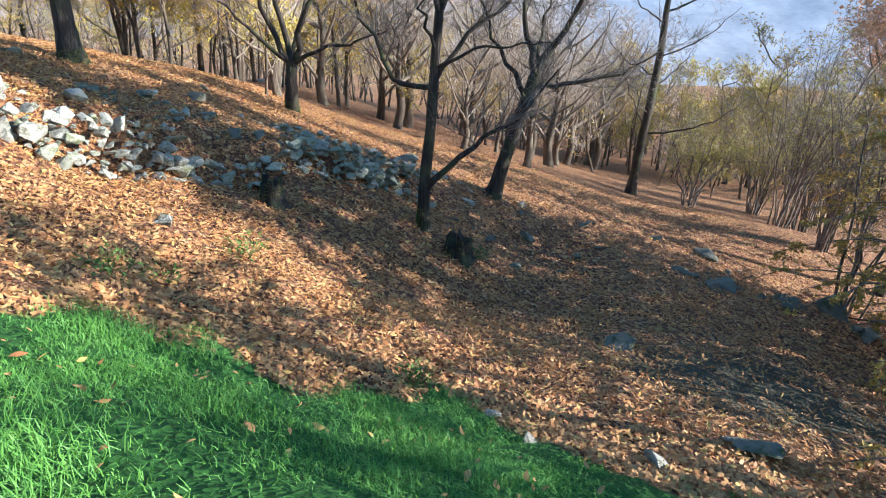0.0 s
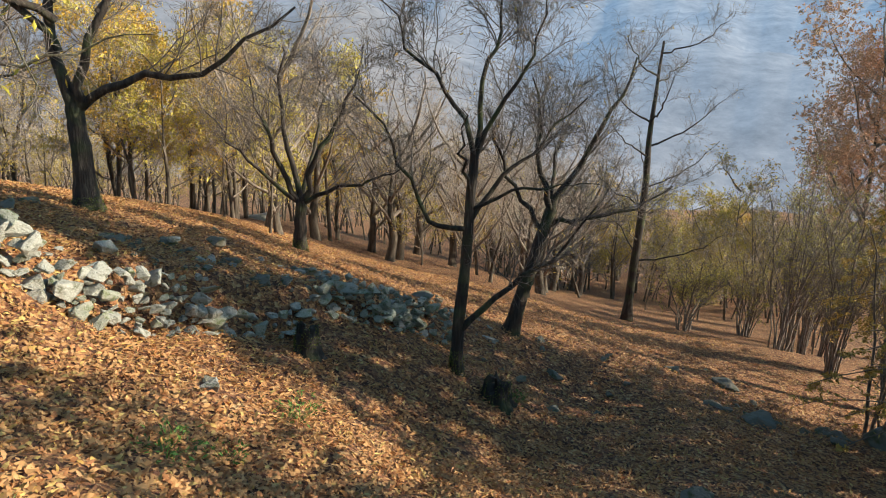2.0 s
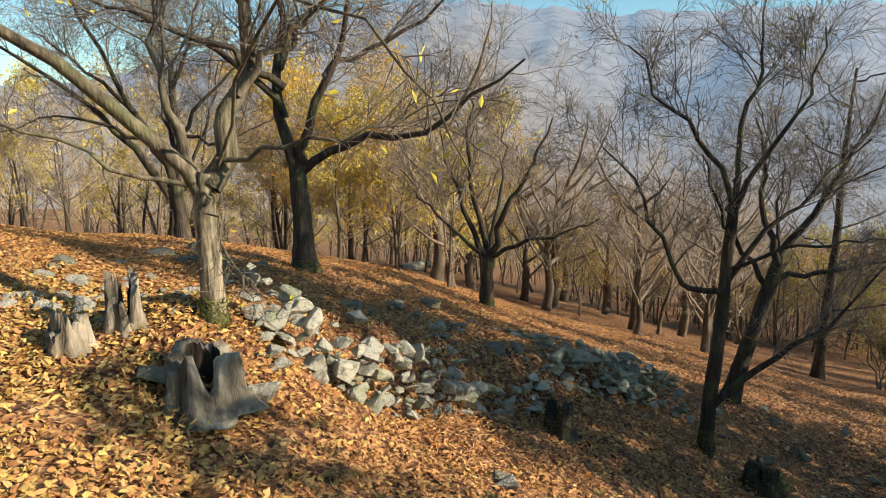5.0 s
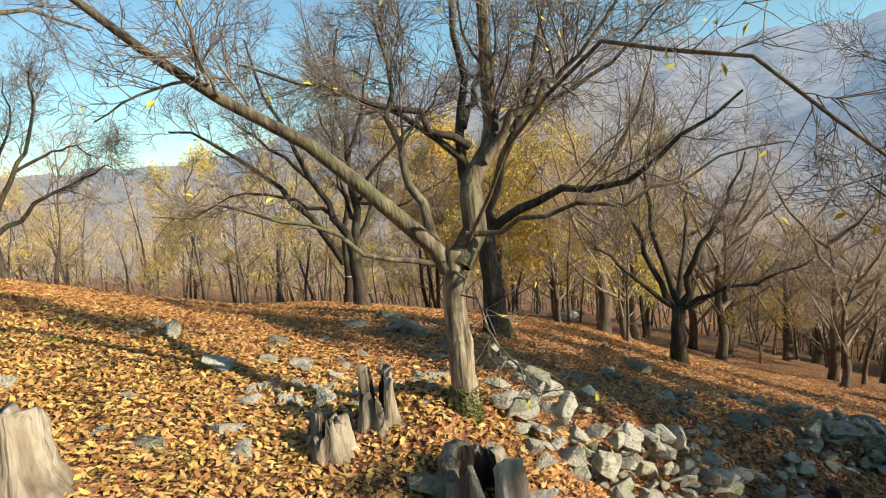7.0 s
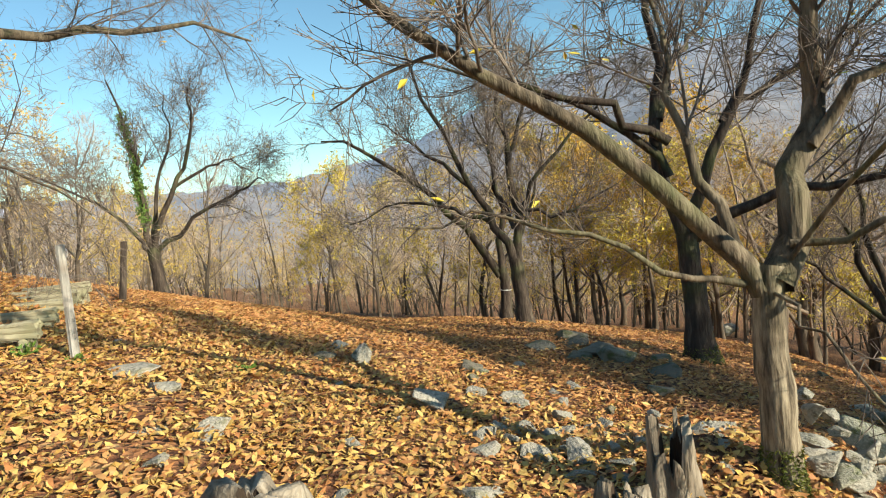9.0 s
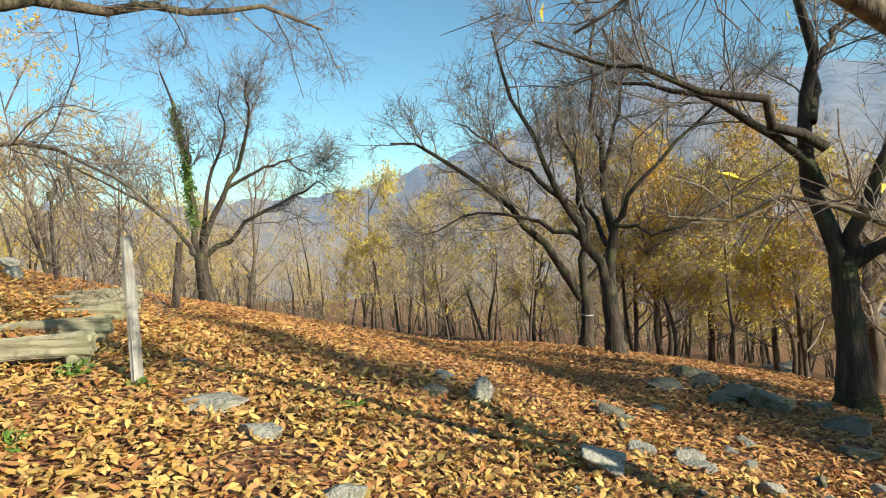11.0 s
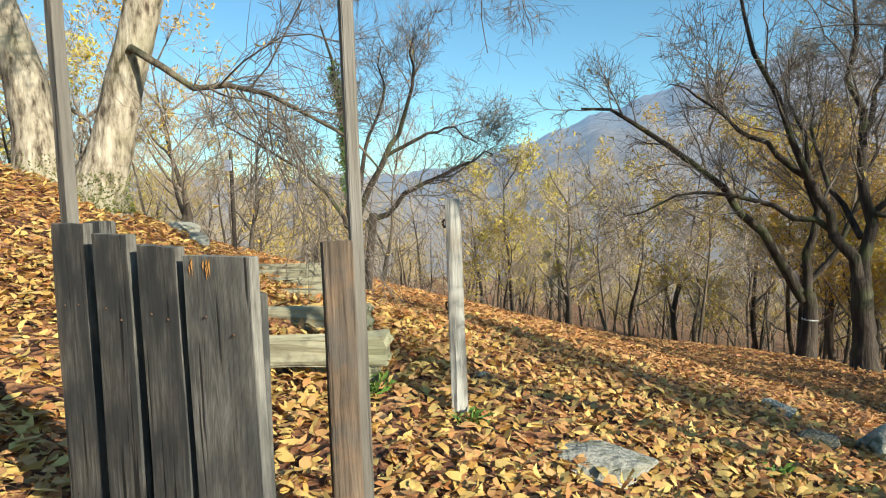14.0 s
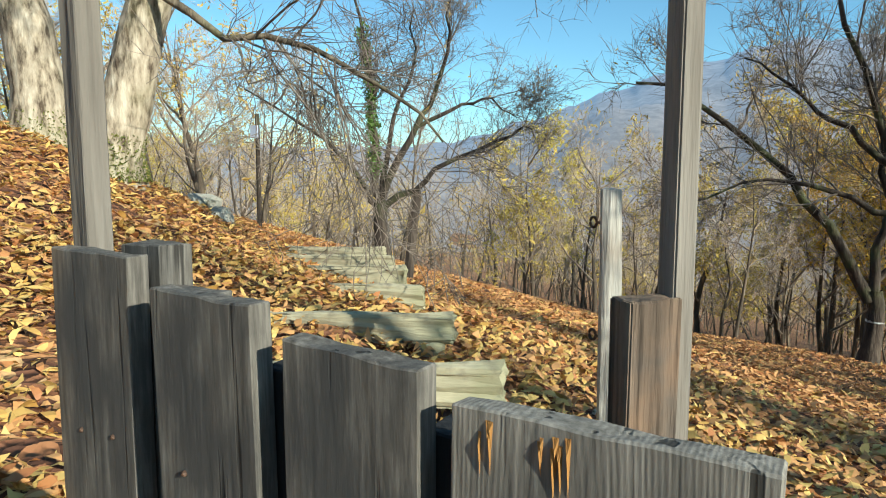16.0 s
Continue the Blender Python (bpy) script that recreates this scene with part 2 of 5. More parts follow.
    L(add.outputs[0], mp4.inputs["Vector"])
    L(mp4.outputs[0], ck.inputs["Vector"])
    cr = N("ShaderNodeMapRange")
    cr.inputs["From Min"].default_value, cr.inputs["From Max"].default_value, cr.inputs["To Max"].default_value = 0.61, 0.66, 0.85
    L(ck.outputs["Fac"], cr.inputs["Value"])
    crack = N("ShaderNodeMix")
    crack.data_type = "RGBA"
    L(cr.outputs[0], crack.inputs["Factor"])
    L(stain.outputs["Result"], crack.inputs["A"])
    crack.inputs["B"].default_value = (0.016, 0.014, 0.012, 1)
    L(crack.outputs["Result"], b.inputs["Base Color"])
    depth = N("ShaderNodeMath")
    depth.operation = "SUBTRACT"
    L(mx.outputs["Result"], depth.inputs[0])
    L(cr.outputs[0], depth.inputs[1])
    bp = N("ShaderNodeBump")
    bp.inputs["Strength"].default_value, bp.inputs["Distance"].default_value = 0.5, 0.003
    L(depth.outputs[0], bp.inputs["Height"])
    L(bp.outputs[0], b.inputs["Normal"])
    return m


BOARD, BOARD_ARCHED = board_wood(), board_wood(True)
BOARD_BROWN = material("brown_board", [(0.32, (0.05, 0.035, 0.024)), (0.5, (0.14, 0.1, 0.07)), (0.7, (0.26, 0.185, 0.125))], 16, 0.9, 0.7, 50, (1, 1, 0.07), patch=(5, (0.09, 0.08, 0.07), 0.8), spots=(9, (0.25, 0.14, 0.075), 0.4))
# darkness of the fence gaps is put into these boards' near-black colour
BOARD_DARK = material("gap_dark_board", [(0.35, (0.006, 0.006, 0.007)), (0.65, (0.02, 0.02, 0.021))], 20, 0.85, 0.3, 40, (1, 1, 0.1))


def ground_material():
    """Leaf litter over soil: leaf-sized cells in browns, with a green grass bank and bare damp soil by its own shapes."""
    m = bpy.data.materials.new("forest_floor")
    m.use_nodes = True
    nt = m.node_tree
    N, L = nt.nodes.new, nt.links.new
    b = nt.nodes["Principled BSDF"]
    b.inputs["Roughness"].default_value = 0.9
    b.inputs["Specular IOR Level"].default_value = 0.2
    tc = N("ShaderNodeTexCoord")
    v = N("ShaderNodeTexVoronoi")
    v.inputs["Scale"].default_value = 17
    warp = N("ShaderNodeTexNoise")
    warp.inputs["Scale"].default_value, warp.inputs["Detail"].default_value = 7, 3
    L(tc.outputs["Object"], warp.inputs["Vector"])
    mixv = N("ShaderNodeMix")
    mixv.data_type = "VECTOR"
    mixv.inputs["Factor"].default_value = 0.12
    L(tc.outputs["Object"], mixv.inputs["A"])
    L(warp.outputs["Color"], mixv.inputs["B"])
    L(mixv.outputs["Result"], v.inputs["Vector"])
    sep = N("ShaderNodeSeparateColor")
    L(v.outputs["Color"], sep.inputs[0])
    ramp = N("ShaderNodeValToRGB")
    el = ramp.color_ramp.elements
    for _ in range(3):
        el.new(0.5)
    for e, (p, c) in zip(el, [(0.0, (0.07, 0.032, 0.02)), (0.3, (0.16, 0.07, 0.038)), (0.6, (0.28, 0.125, 0.056)), (0.85, (0.4, 0.2, 0.08)), (1.0, (0.5, 0.32, 0.15))]):
        e.position, e.color = p, (*c, 1)
    L(sep.outputs[0], ramp.inputs["Fac"])
    att = N("ShaderNodeAttribute")
    att.attribute_name = "cover"
    s2 = N("ShaderNodeSeparateColor")
    L(att.outputs["Color"], s2.inputs[0])
    n = N("ShaderNodeTexNoise")
    n.inputs["Scale"].default_value, n.inputs["Detail"].default_value = 5, 6
    L(tc.outputs["Object"], n.inputs["Vector"])
    col = ramp.outputs["Color"]
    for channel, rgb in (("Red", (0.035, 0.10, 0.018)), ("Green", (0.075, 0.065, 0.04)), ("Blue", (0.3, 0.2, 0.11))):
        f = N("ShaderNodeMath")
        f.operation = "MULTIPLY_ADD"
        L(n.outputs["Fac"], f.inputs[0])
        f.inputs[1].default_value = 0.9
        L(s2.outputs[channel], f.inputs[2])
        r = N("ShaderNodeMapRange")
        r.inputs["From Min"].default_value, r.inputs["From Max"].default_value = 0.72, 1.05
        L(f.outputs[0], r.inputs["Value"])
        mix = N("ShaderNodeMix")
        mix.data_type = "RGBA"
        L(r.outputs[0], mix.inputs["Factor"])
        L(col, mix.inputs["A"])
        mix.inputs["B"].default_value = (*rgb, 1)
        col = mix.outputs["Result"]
    L(col, b.inputs["Base Color"])
    bp = N("ShaderNodeBump")
    bp.inputs["Strength"].default_value, bp.inputs["Distance"].default_value = 0.9, 0.05
    L(v.outputs["Distance"], bp.inputs["Height"])
    L(bp.outputs[0], b.inputs["Normal"])
    return m


def hill_material():
    """Distant wooded mountains, their bright haze put in as emission."""
    m = bpy.data.materials.new("far_hills")
    m.use_nodes = True
    nt = m.node_tree
    N, L = nt.nodes.new, nt.links.new
    b = nt.nodes["Principled BSDF"]
    b.inputs["Roughness"].default_value = 1.0
    tc = N("ShaderNodeTexCoord")
    n = N("ShaderNodeTexNoise")
    n.inputs["Scale"].default_value, n.inputs["Detail"].default_value, n.inputs["Roughness"].default_value = 0.035, 9, 0.75
    L(tc.outputs["Object"], n.inputs["Vector"])
    r = N("ShaderNodeValToRGB")
    el = r.color_ramp.elements
    el.new(0.5)
    for e, (p, c) in zip(el, [(0.3, (0.04, 0.035, 0.03)), (0.5, (0.085, 0.066, 0.048)), (0.7, (0.14, 0.105, 0.065))]):
        e.position, e.color = p, (*c, 1)
    L(n.outputs["Fac"], r.inputs["Fac"])
    L(r.outputs[0], b.inputs["Base Color"])
    # emission colour stands in for haze: warm grey near, blue far
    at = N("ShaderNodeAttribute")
    at.attribute_name = "haze_mix"
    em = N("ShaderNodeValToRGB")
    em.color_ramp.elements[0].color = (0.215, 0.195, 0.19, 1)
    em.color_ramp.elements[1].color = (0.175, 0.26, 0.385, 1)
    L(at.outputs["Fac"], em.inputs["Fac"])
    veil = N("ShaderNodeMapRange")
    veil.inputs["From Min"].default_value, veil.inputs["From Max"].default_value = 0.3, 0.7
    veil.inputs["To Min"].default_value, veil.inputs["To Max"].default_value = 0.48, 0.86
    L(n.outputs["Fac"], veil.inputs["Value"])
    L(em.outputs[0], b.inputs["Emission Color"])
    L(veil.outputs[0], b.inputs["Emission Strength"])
    return m


# ---- mesh helpers ----
rng = np.random.default_rng(7)


def mesh_np(name, verts, faces, mat, smooth=True):
    me = bpy.data.meshes.new(name)
    verts, faces = np.asarray(verts, np.float32), np.asarray(faces, np.int32)
    k = faces.shape[1]
    me.vertices.add(len(verts))
    me.vertices.foreach_set("co", verts.ravel())
    me.loops.add(faces.size)
    me.loops.foreach_set("vertex_index", faces.ravel())
    me.polygons.add(len(faces))
    me.polygons.foreach_set("loop_start", np.arange(0, faces.size, k, dtype=np.int32))
    me.polygons.foreach_set("use_smooth", np.full(len(faces), smooth))
    me.update(calc_edges=True)
    me.materials.append(mat)
    return me


def part_np(name, verts, faces, mat, parent, label="", smooth=True):
    ob = new(name, mesh_np(name, verts, faces, mat, smooth))
    ob.parent = parent
    if label:
        tagged(ob, label)
    return ob


def part(name, bm, mat, parent, label="", smooth=False):
    me = bpy.data.meshes.new(name)
    bm.to_mesh(me)
    bm.free()
    me.materials.append(mat)
    if smooth:
        me.polygons.foreach_set("use_smooth", np.full(len(me.polygons), True))
    ob = new(name, me)
    ob.parent = parent
    if label:
        tagged(ob, label)
    return ob


def thing(name, x, y, z, label, category, group="", kind="", rz=0.0):
    e = new(name)
    e.empty_display_size = 0.1
    e.matrix_basis = pose(x, y, z, 0, 0, rz)
    return tagged(e, label, category, group, kind)


def tubes(P, R, sides, closed=True):
    """Tubes along many polylines at once. P: (n, s, 3), R: (n, s)."""
    n, s, _ = P.shape
    axis = P[:, -1] - P[:, 0]
    ref = np.where(np.abs(axis[:, 2:3]) > 0.8 * np.linalg.norm(axis, axis=1, keepdims=True), [[1.0, 0, 0]], [[0, 0, 1.0]])
    tan = np.gradient(P, axis=1)
    tan /= np.linalg.norm(tan, axis=2, keepdims=True) + 1e-9
    u = np.cross(tan, np.repeat(ref[:, None], s, 1))
    u /= np.linalg.norm(u, axis=2, keepdims=True) + 1e-9
    v = np.cross(tan, u)
    a = np.arange(sides) * 2 * np.pi / sides
    ring = u[:, :, None] * np.cos(a)[None, None, :, None] + v[:, :, None] * np.sin(a)[None, None, :, None]
    V = (P[:, :, None] + ring * R[:, :, None, None]).reshape(-1, 3)
    i = np.arange(n)[:, None, None] * s * sides + np.arange(s - 1)[None, :, None] * sides
    j = np.arange(sides)[None, None, :]
    k = (j + 1) % sides
    F = np.stack([i + j, i + k, i + sides + k, i + sides + j], -1).reshape(-1, 4)
    return V, F


def unit(a):
    return a / (np.linalg.norm(a, axis=-1, keepdims=True) + 1e-9)


def spline(ctrl, n):
    """A smooth curve through control points."""
    c = np.asarray(ctrl, float)
    c = np.vstack([2 * c[0] - c[1], c, 2 * c[-1] - c[-2]])
    t = np.linspace(0, len(c) - 3 - 1e-6, n)
    i = t.astype(int)
    f = (t - i)[:, None]
    p0, p1, p2, p3 = c[i], c[i + 1], c[i + 2], c[i + 3]
    return 0.5 * (2 * p1 + (p2 - p0) * f + (2 * p0 - 5 * p1 + 4 * p2 - p3) * f ** 2 + (3 * p1 - p0 - 3 * p2 + p3) * f ** 3)


def sprout(P, R, count, length, spread, rise, segs, thin, wander, start=0.25, cap=1.0):
    """Side shoots along many polylines: returns their polylines and radii."""
    n, s, _ = P.shape
    idx = np.repeat(np.arange(n), count)
    t = rng.uniform(start, 1.0, len(idx)) * (s - 1.001)
    i = t.astype(int)
    f = (t - i)[:, None]
    p = P[idx, i] * (1 - f) + P[idx, i + 1] * f
    d = unit(P[idx, i + 1] - P[idx, i])
    r = R[idx, i] * (1 - f[:, 0]) + R[idx, i + 1] * f[:, 0]
    side = rng.normal(size=(len(idx), 3))
    side -= d * (side * d).sum(1, keepdims=True)
    ang = rng.normal(spread, 0.22, (len(idx), 1))
    d = unit(d * np.cos(ang) + unit(side) * np.sin(ang) + [0, 0, rise])
    ln = length * rng.uniform(0.5, 1.25, len(idx)) * (1.15 - 0.5 * t / (s - 1))
    pts = [p]
    for k in range(segs):
        d = unit(d + rng.normal(0, wander, d.shape) + [0, 0, rise * 0.25])
        pts.append(pts[-1] + d * (ln / segs)[:, None])
    Q = np.stack(pts, 1)
    rad = np.clip(r * thin, 0.0045, cap)[:, None] * np.linspace(1, 0.45, segs + 1)
    return Q, rad


def slivers(P, R):
    """The finest twigs of far trees: one thin blade each."""
    a, b = P[:, 0], P[:, -1]
    w = unit(np.cross(b - a, rng.normal(size=a.shape))) * R[:, :1] * 1.6
    V = np.stack([a - w, a + w, b], 1).reshape(-1, 3)
    return V, np.arange(len(V)).reshape(-1, 3)


def leaves_on(P, count, size):
    """Loose leaf blades along polylines: folded quads."""
    n, s, _ = P.shape
    idx = rng.integers(0, n, count)
    i = rng.integers(s // 2, s, count)
    p = P[idx, i] + rng.normal(0, 0.06, (count, 3))
    return leaf_blades(p, size, rng.normal(size=(count, 3)), rng.normal(size=(count, 3)))


def leaf_blades(p, size, along, across):
    a = unit(along)
    c = unit(across - a * (across * a).sum(1, keepdims=True))
    nrm = np.cross(a, c)
    ln = (size * rng.uniform(0.6, 1.3, len(p)))[:, None]
    wd = ln * rng.uniform(0.26, 0.42, (len(p), 1))
    fold = ln * rng.uniform(0.02, 0.2, (len(p), 1))
    tip = ln * rng.uniform(-0.15, 0.25, (len(p), 1))
    V = np.stack([p - a * ln * 0.5, p - c * wd * 0.5 + nrm * fold, p + a * ln * 0.5 + nrm * tip, p + c * wd * 0.5 + nrm * fold], 1).reshape(-1, 3)
    b = np.arange(len(p))[:, None] * 4
    F = np.concatenate([b + [0, 1, 2], b + [0, 2, 3]], 1).reshape(-1, 3)
    return V, F


# ---- the lie of the land ----
HUMPS = [(-4.7, 2.3, 2.5, 0.7), (2.6, 10.3, 2.5, -0.64), (-15.2, 6.4, 2.5, -0.41), (-0.5, 13.2, 1.8, 0.36), (4.2, 13.7, 1.8, -0.49),
         (-26.7, 22.9, 2.5, 0.43), (-5.0, 6.6, 1.8, -0.24), (0.0, 32.5, 4, -0.35), (-14.3, 27.5, 6, -0.35), (1.4, 5.0, 1.8, -0.19),
         (-16.8, 10.8, 1.8, -0.23), (0.1, 9.5, 1.8, -0.22), (-6.5, 9.0, 1.1, 0.66), (11.1, 12.0, 2.2, 0.7), (18.0, 23.0, 6.0, 1.0), (-19.3, 8.8, 1.7, 0.45), (-15.5, 9.3, 1.3, 0.12), (-16.8, 10.7, 0.8, 0.06)]


def land(x, y):
    """Height of the ground: a slope falling east and north, a grass bank by the path, the step of the old terrace wall, and humps."""
    x, y = np.asarray(x, float), np.asarray(y, float)
    X, Y = np.tanh((x + 3) / 13), np.tanh((y - 8) / 13)
    a = (x + 6.4) * 0.78 + (y - 8.75) * 0.626
    d = -(x + 6.4) * 0.626 + (y - 8.75) * 0.78
    wall = 1 / (1 + np.exp(np.clip(-(a - 1) / 0.6, -40, 40))) / (1 + np.exp(np.clip((a - 11) / 1.5, -40, 40)))
    bank = np.exp(-((x + 0.5) / 5) ** 2)
    z = (0.254 - 0.09 * x - 0.226 * y - 1.861 * X + 1.33 * Y - 0.939 * X * X - 1.304 * X * Y - 0.598 * Y * Y - 2.119 * X ** 3
         - 1.648 * X * X * Y + 1.337 * X * Y * Y + 0.799 * Y ** 3 + 0.031 * (X * Y) ** 2 + 1.248 * X ** 3 * Y + 0.74 * X * Y ** 3
         + 0.39 * wall * np.tanh((d - 0.45) / 0.35) - 0.873 * bank * np.tanh((y - 3 - 0.35 * x) / 2.2) + 0.245 * bank)
    for cx, cy, s, h in HUMPS:
        z = z + h * np.exp(-((x - cx) ** 2 + (y - cy) ** 2) / s ** 2)
    return 48 * np.tanh(z / 48)


def h(x, y):
    return float(land(x, y))


def grassy(x, y):
    """1 on the grass bank beside the path, 0 on the leaves."""
    edge = 5.45 - 0.22 * np.maximum(x, -3) ** 2 * (x > 0) - 0.32 * np.maximum(-1.2 - x, 0) ** 1.5
    wob = 0.35 * np.sin(x * 2.1) + 0.25 * np.sin(x * 5.3 + y * 3)
    return np.clip((edge + wob - y) / 0.8, 0, 1) * np.clip((x + 4.0 + 0.5 * np.sin(y * 1.9) + 0.8 * np.maximum(1.5 - y, 0) * 0.3) / 1.1, 0, 1) * np.clip((5.5 - x) / 2, 0, 1)


def damp(x, y):
    return np.exp(-(((x - 6.3) / 3.2) ** 2 + ((y - 7.3) / 2.2) ** 2)) * 0.75


def stretch_axis(lo, hi, step, far, grow):
    a = list(np.arange(lo, hi, step))
    s = step
    while a[-1] < far:
        s *= grow
        a.append(a[-1] + s)
    s = step
    left = [lo]
    while left[-1] > -far:
        s *= grow
        left.append(left[-1] - s)
    return np.array(left[:0:-1] + a)


gx, gy = stretch_axis(-24, 18, 0.24, 2600, 1.17), stretch_axis(-3, 32, 0.24, 2600, 1.17)
GX, GY = np.meshgrid(gx, gy)
GZ = land(GX, GY)
rough = 0.05 * np.sin(GX * 3.1 + 1.3 * np.sin(GY * 2.3)) * np.sin(GY * 2.7 + np.sin(GX * 1.9)) + 0.02 * rng.normal(size=GX.shape)
GZ = GZ + rough * np.exp(-(((GX + 3) / 24) ** 2 + ((GY - 12) / 24) ** 2))
V = np.stack([GX, GY, GZ], -1).reshape(-1, 3)
nx, ny = len(gx), len(gy)
q = (np.arange(ny - 1)[:, None] * nx + np.arange(nx - 1)[None]).reshape(-1)
F = np.stack([q, q + 1, q + nx + 1, q + nx], -1)
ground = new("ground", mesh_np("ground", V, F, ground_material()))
cover = ground.data.attributes.new("cover", "FLOAT_COLOR", "POINT")
# floor colour turns more tan beyond 26 m
far_tan = np.clip((np.hypot(GX + 3, GY - 12) - 26) / 40, 0, 0.25)
C = np.stack([grassy(GX, GY), damp(GX, GY), far_tan, np.ones_like(GX)], -1).reshape(-1, 4)
cover.data.foreach_set("color", C.astype(np.float32).ravel())
tagged(ground, "sloping woodland floor of fallen chestnut leaves with a grass bank", "ground", kind="structure")

# far wooded hills all round the valley
az = np.radians(np.arange(0, 360, 0.5))
rad = np.concatenate([np.linspace(230, 1450, 34), [1520, 1700]])
deg = np.degrees(az)
deg = np.where(deg > 180, deg - 360, deg)
crest = np.interp(deg, [-180, -120, -70, -45, -33, -28, -20, -15, -8, -3, 6, 12, 25, 40, 70, 110, 180], [4, 4, 3.2, 2.8, 3.0, 4.0, 6.5, 8.2, 9.9, 10.6, 9.9, 9.2, 9.0, 8.4, 7, 5, 4])
crest = crest + 0.12 * np.sin(deg * 0.9) + 0.14 * np.sin(deg * 1.7 + 1) + 0.07 * np.sin(deg * 5.3)
HV, HAZE_MIX = [], []
for r_ in rad:
    f_ = min((r_ - 230) / 1220, 1.0)
    top = np.tan(np.radians(crest)) * 1450
    fold = np.array([noise.noise((3.2 * math.sin(a_) * (0.4 + f_), 3.2 * math.cos(a_) * (0.4 + f_), f_ * 2.5)) for a_ in az * 2])
    fine = np.array([noise.noise((r_ * math.sin(a_) / 45, r_ * math.cos(a_) / 45, 3.0)) for a_ in az])
    zz = -46 + (top + 46) * f_ ** 1.15 + (60 * fold + 12 * fine) * math.sin(math.pi * min(f_, 1)) ** 0.7 * (1 - f_) ** 0.5
    if r_ > 1460:
        zz = zz - (r_ - 1450) * 0.9
    HV.append(np.stack([r_ * np.sin(az), r_ * np.cos(az), zz], -1))
    # painted haze: bluer with distance and towards the east
    HAZE_MIX.append(np.clip(f_ ** 0.8 + 0.5 * np.clip((deg - 2) / 18, 0, 1) * (deg < 120), 0, 1))
HV = np.concatenate(HV)
na = len(az)
kk, jj = np.meshgrid(np.arange(len(rad) - 1), np.arange(na), indexing="ij")
j2 = (jj + 1) % na
F = np.stack([kk * na + jj, kk * na + j2, (kk + 1) * na + j2, (kk + 1) * na + jj], -1).reshape(-1, 4)
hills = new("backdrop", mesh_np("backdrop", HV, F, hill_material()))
haze_mix = hills.data.attributes.new("haze_mix", "FLOAT", "POINT")
haze_mix.data.foreach_set("value", np.concatenate(HAZE_MIX).astype(np.float32))
tagged(hills, "hazy blue wooded mountains beyond the valley", "mountains", kind="structure")


# ---- trees ----
def tree(label, x, y, heading, trunk, limbs, counts=(12, 10, 6), reach=(1.5, 0.85, 0.48), bark=None, twig=None, leaf=None, leaves=0, leaf_size=0.12,
         sides=10, moss=0.0, limb_bark=None, category="tree", sink=0.12, rise=0.18, group="", flare=1.7, trunk_label=""):
    """A tree of trunk, limbs and twigs. trunk: [(right, away, up, radius)], limbs: [(radius, [(right, away, up), ...])], in metres
    from the base, turned so that 'away' points along the heading (degrees from north, towards east)."""
    bark, twig = bark or BARK, twig or TWIG
    limb_bark = limb_bark or bark
    e = thing("tree", x, y, h(x, y) - sink, label, category, group, rz=-heading)
    tr = np.asarray(trunk, float)
    n = 14
    P = spline(np.vstack([[0, 0, 0], tr[:, :3]]), n)
    tr[:, 3] *= 0.86
    r0 = tr[0, 3]
    R = np.interp(np.linspace(0, 1, n), np.linspace(0, 1, len(tr) + 1), np.r_[r0, tr[:, 3]])
    hgt = P[:, 2]
    R = R * (1 + (flare - 1) * np.exp(-hgt / (1.6 * r0 + 0.05)))
    P[1:-1] += rng.normal(0, 0.05 * r0, P[1:-1].shape)
    V, F = tubes(P[None], R[None], sides)
    V = V + rng.normal(0, 0.035 * r0, V.shape)
    part_np("trunk", V, F, bark, e, trunk_label)
    if moss:
        q = rng.random(1400) ** 2.2 * moss
        c = np.stack([np.interp(q, hgt, P[:, k]) for k in range(3)], -1)
        a = rng.normal(rng.uniform(0, 6.28), 1.3, 1400)
        c[:, :2] += np.stack([np.cos(a), np.sin(a)], -1) * (np.interp(q, hgt, R) + 0.004)[:, None]
        v, f = leaf_blades(c, 0.04, rng.normal(size=(1400, 3)), rng.normal(size=(1400, 3)))
        part_np("moss", v, f, MOSS, e, "green moss on the foot of the trunk", smooth=False)["kind"] = "stuff"
    LP, LR = [], []
    for rad, pts in limbs:
        far_kind = sides <= 7
        ns = 7 if far_kind else 11
        Q = spline(pts, ns)
        Q[1:] += rng.normal(0, 0.05, Q[1:].shape)
        rr = rad * np.linspace(1, 0.2, ns)
        V, F = tubes(Q[None], rr[None], 5 if far_kind else 8)
        part_np("limb", V, F, limb_bark, e)
        LP.append(Q), LR.append(rr)
    LP, LR = np.array(LP), np.array(LR)
    if leaf is None and sides > 7:
        leaf, leaves, leaf_size = LEAF_OCHRE, 150, 0.1      # a few brown leaves still hang on
    if sides <= 7:
        A, AR = sprout(LP, LR, counts[0], reach[0], 0.75, rise, 3, 0.4, 0.24, cap=0.017)
        B, BR = sprout(A, AR, counts[1], reach[1], 0.7, rise * 0.6, 1, 0.5, 0.28, 0.15, cap=0.0072)
    else:
        stout = np.array([rad > 0.045 for rad, _ in limbs])
        A, AR = sprout(LP[stout], LR[stout], counts[0], reach[0] * 1.15, 0.72, rise, 6, 0.4, 0.15, 0.35, cap=0.017)
        B, BR = sprout(A, AR, counts[1], reach[1], 0.82, rise * 0.5, 4, 0.5, 0.24, 0.15, cap=0.007)
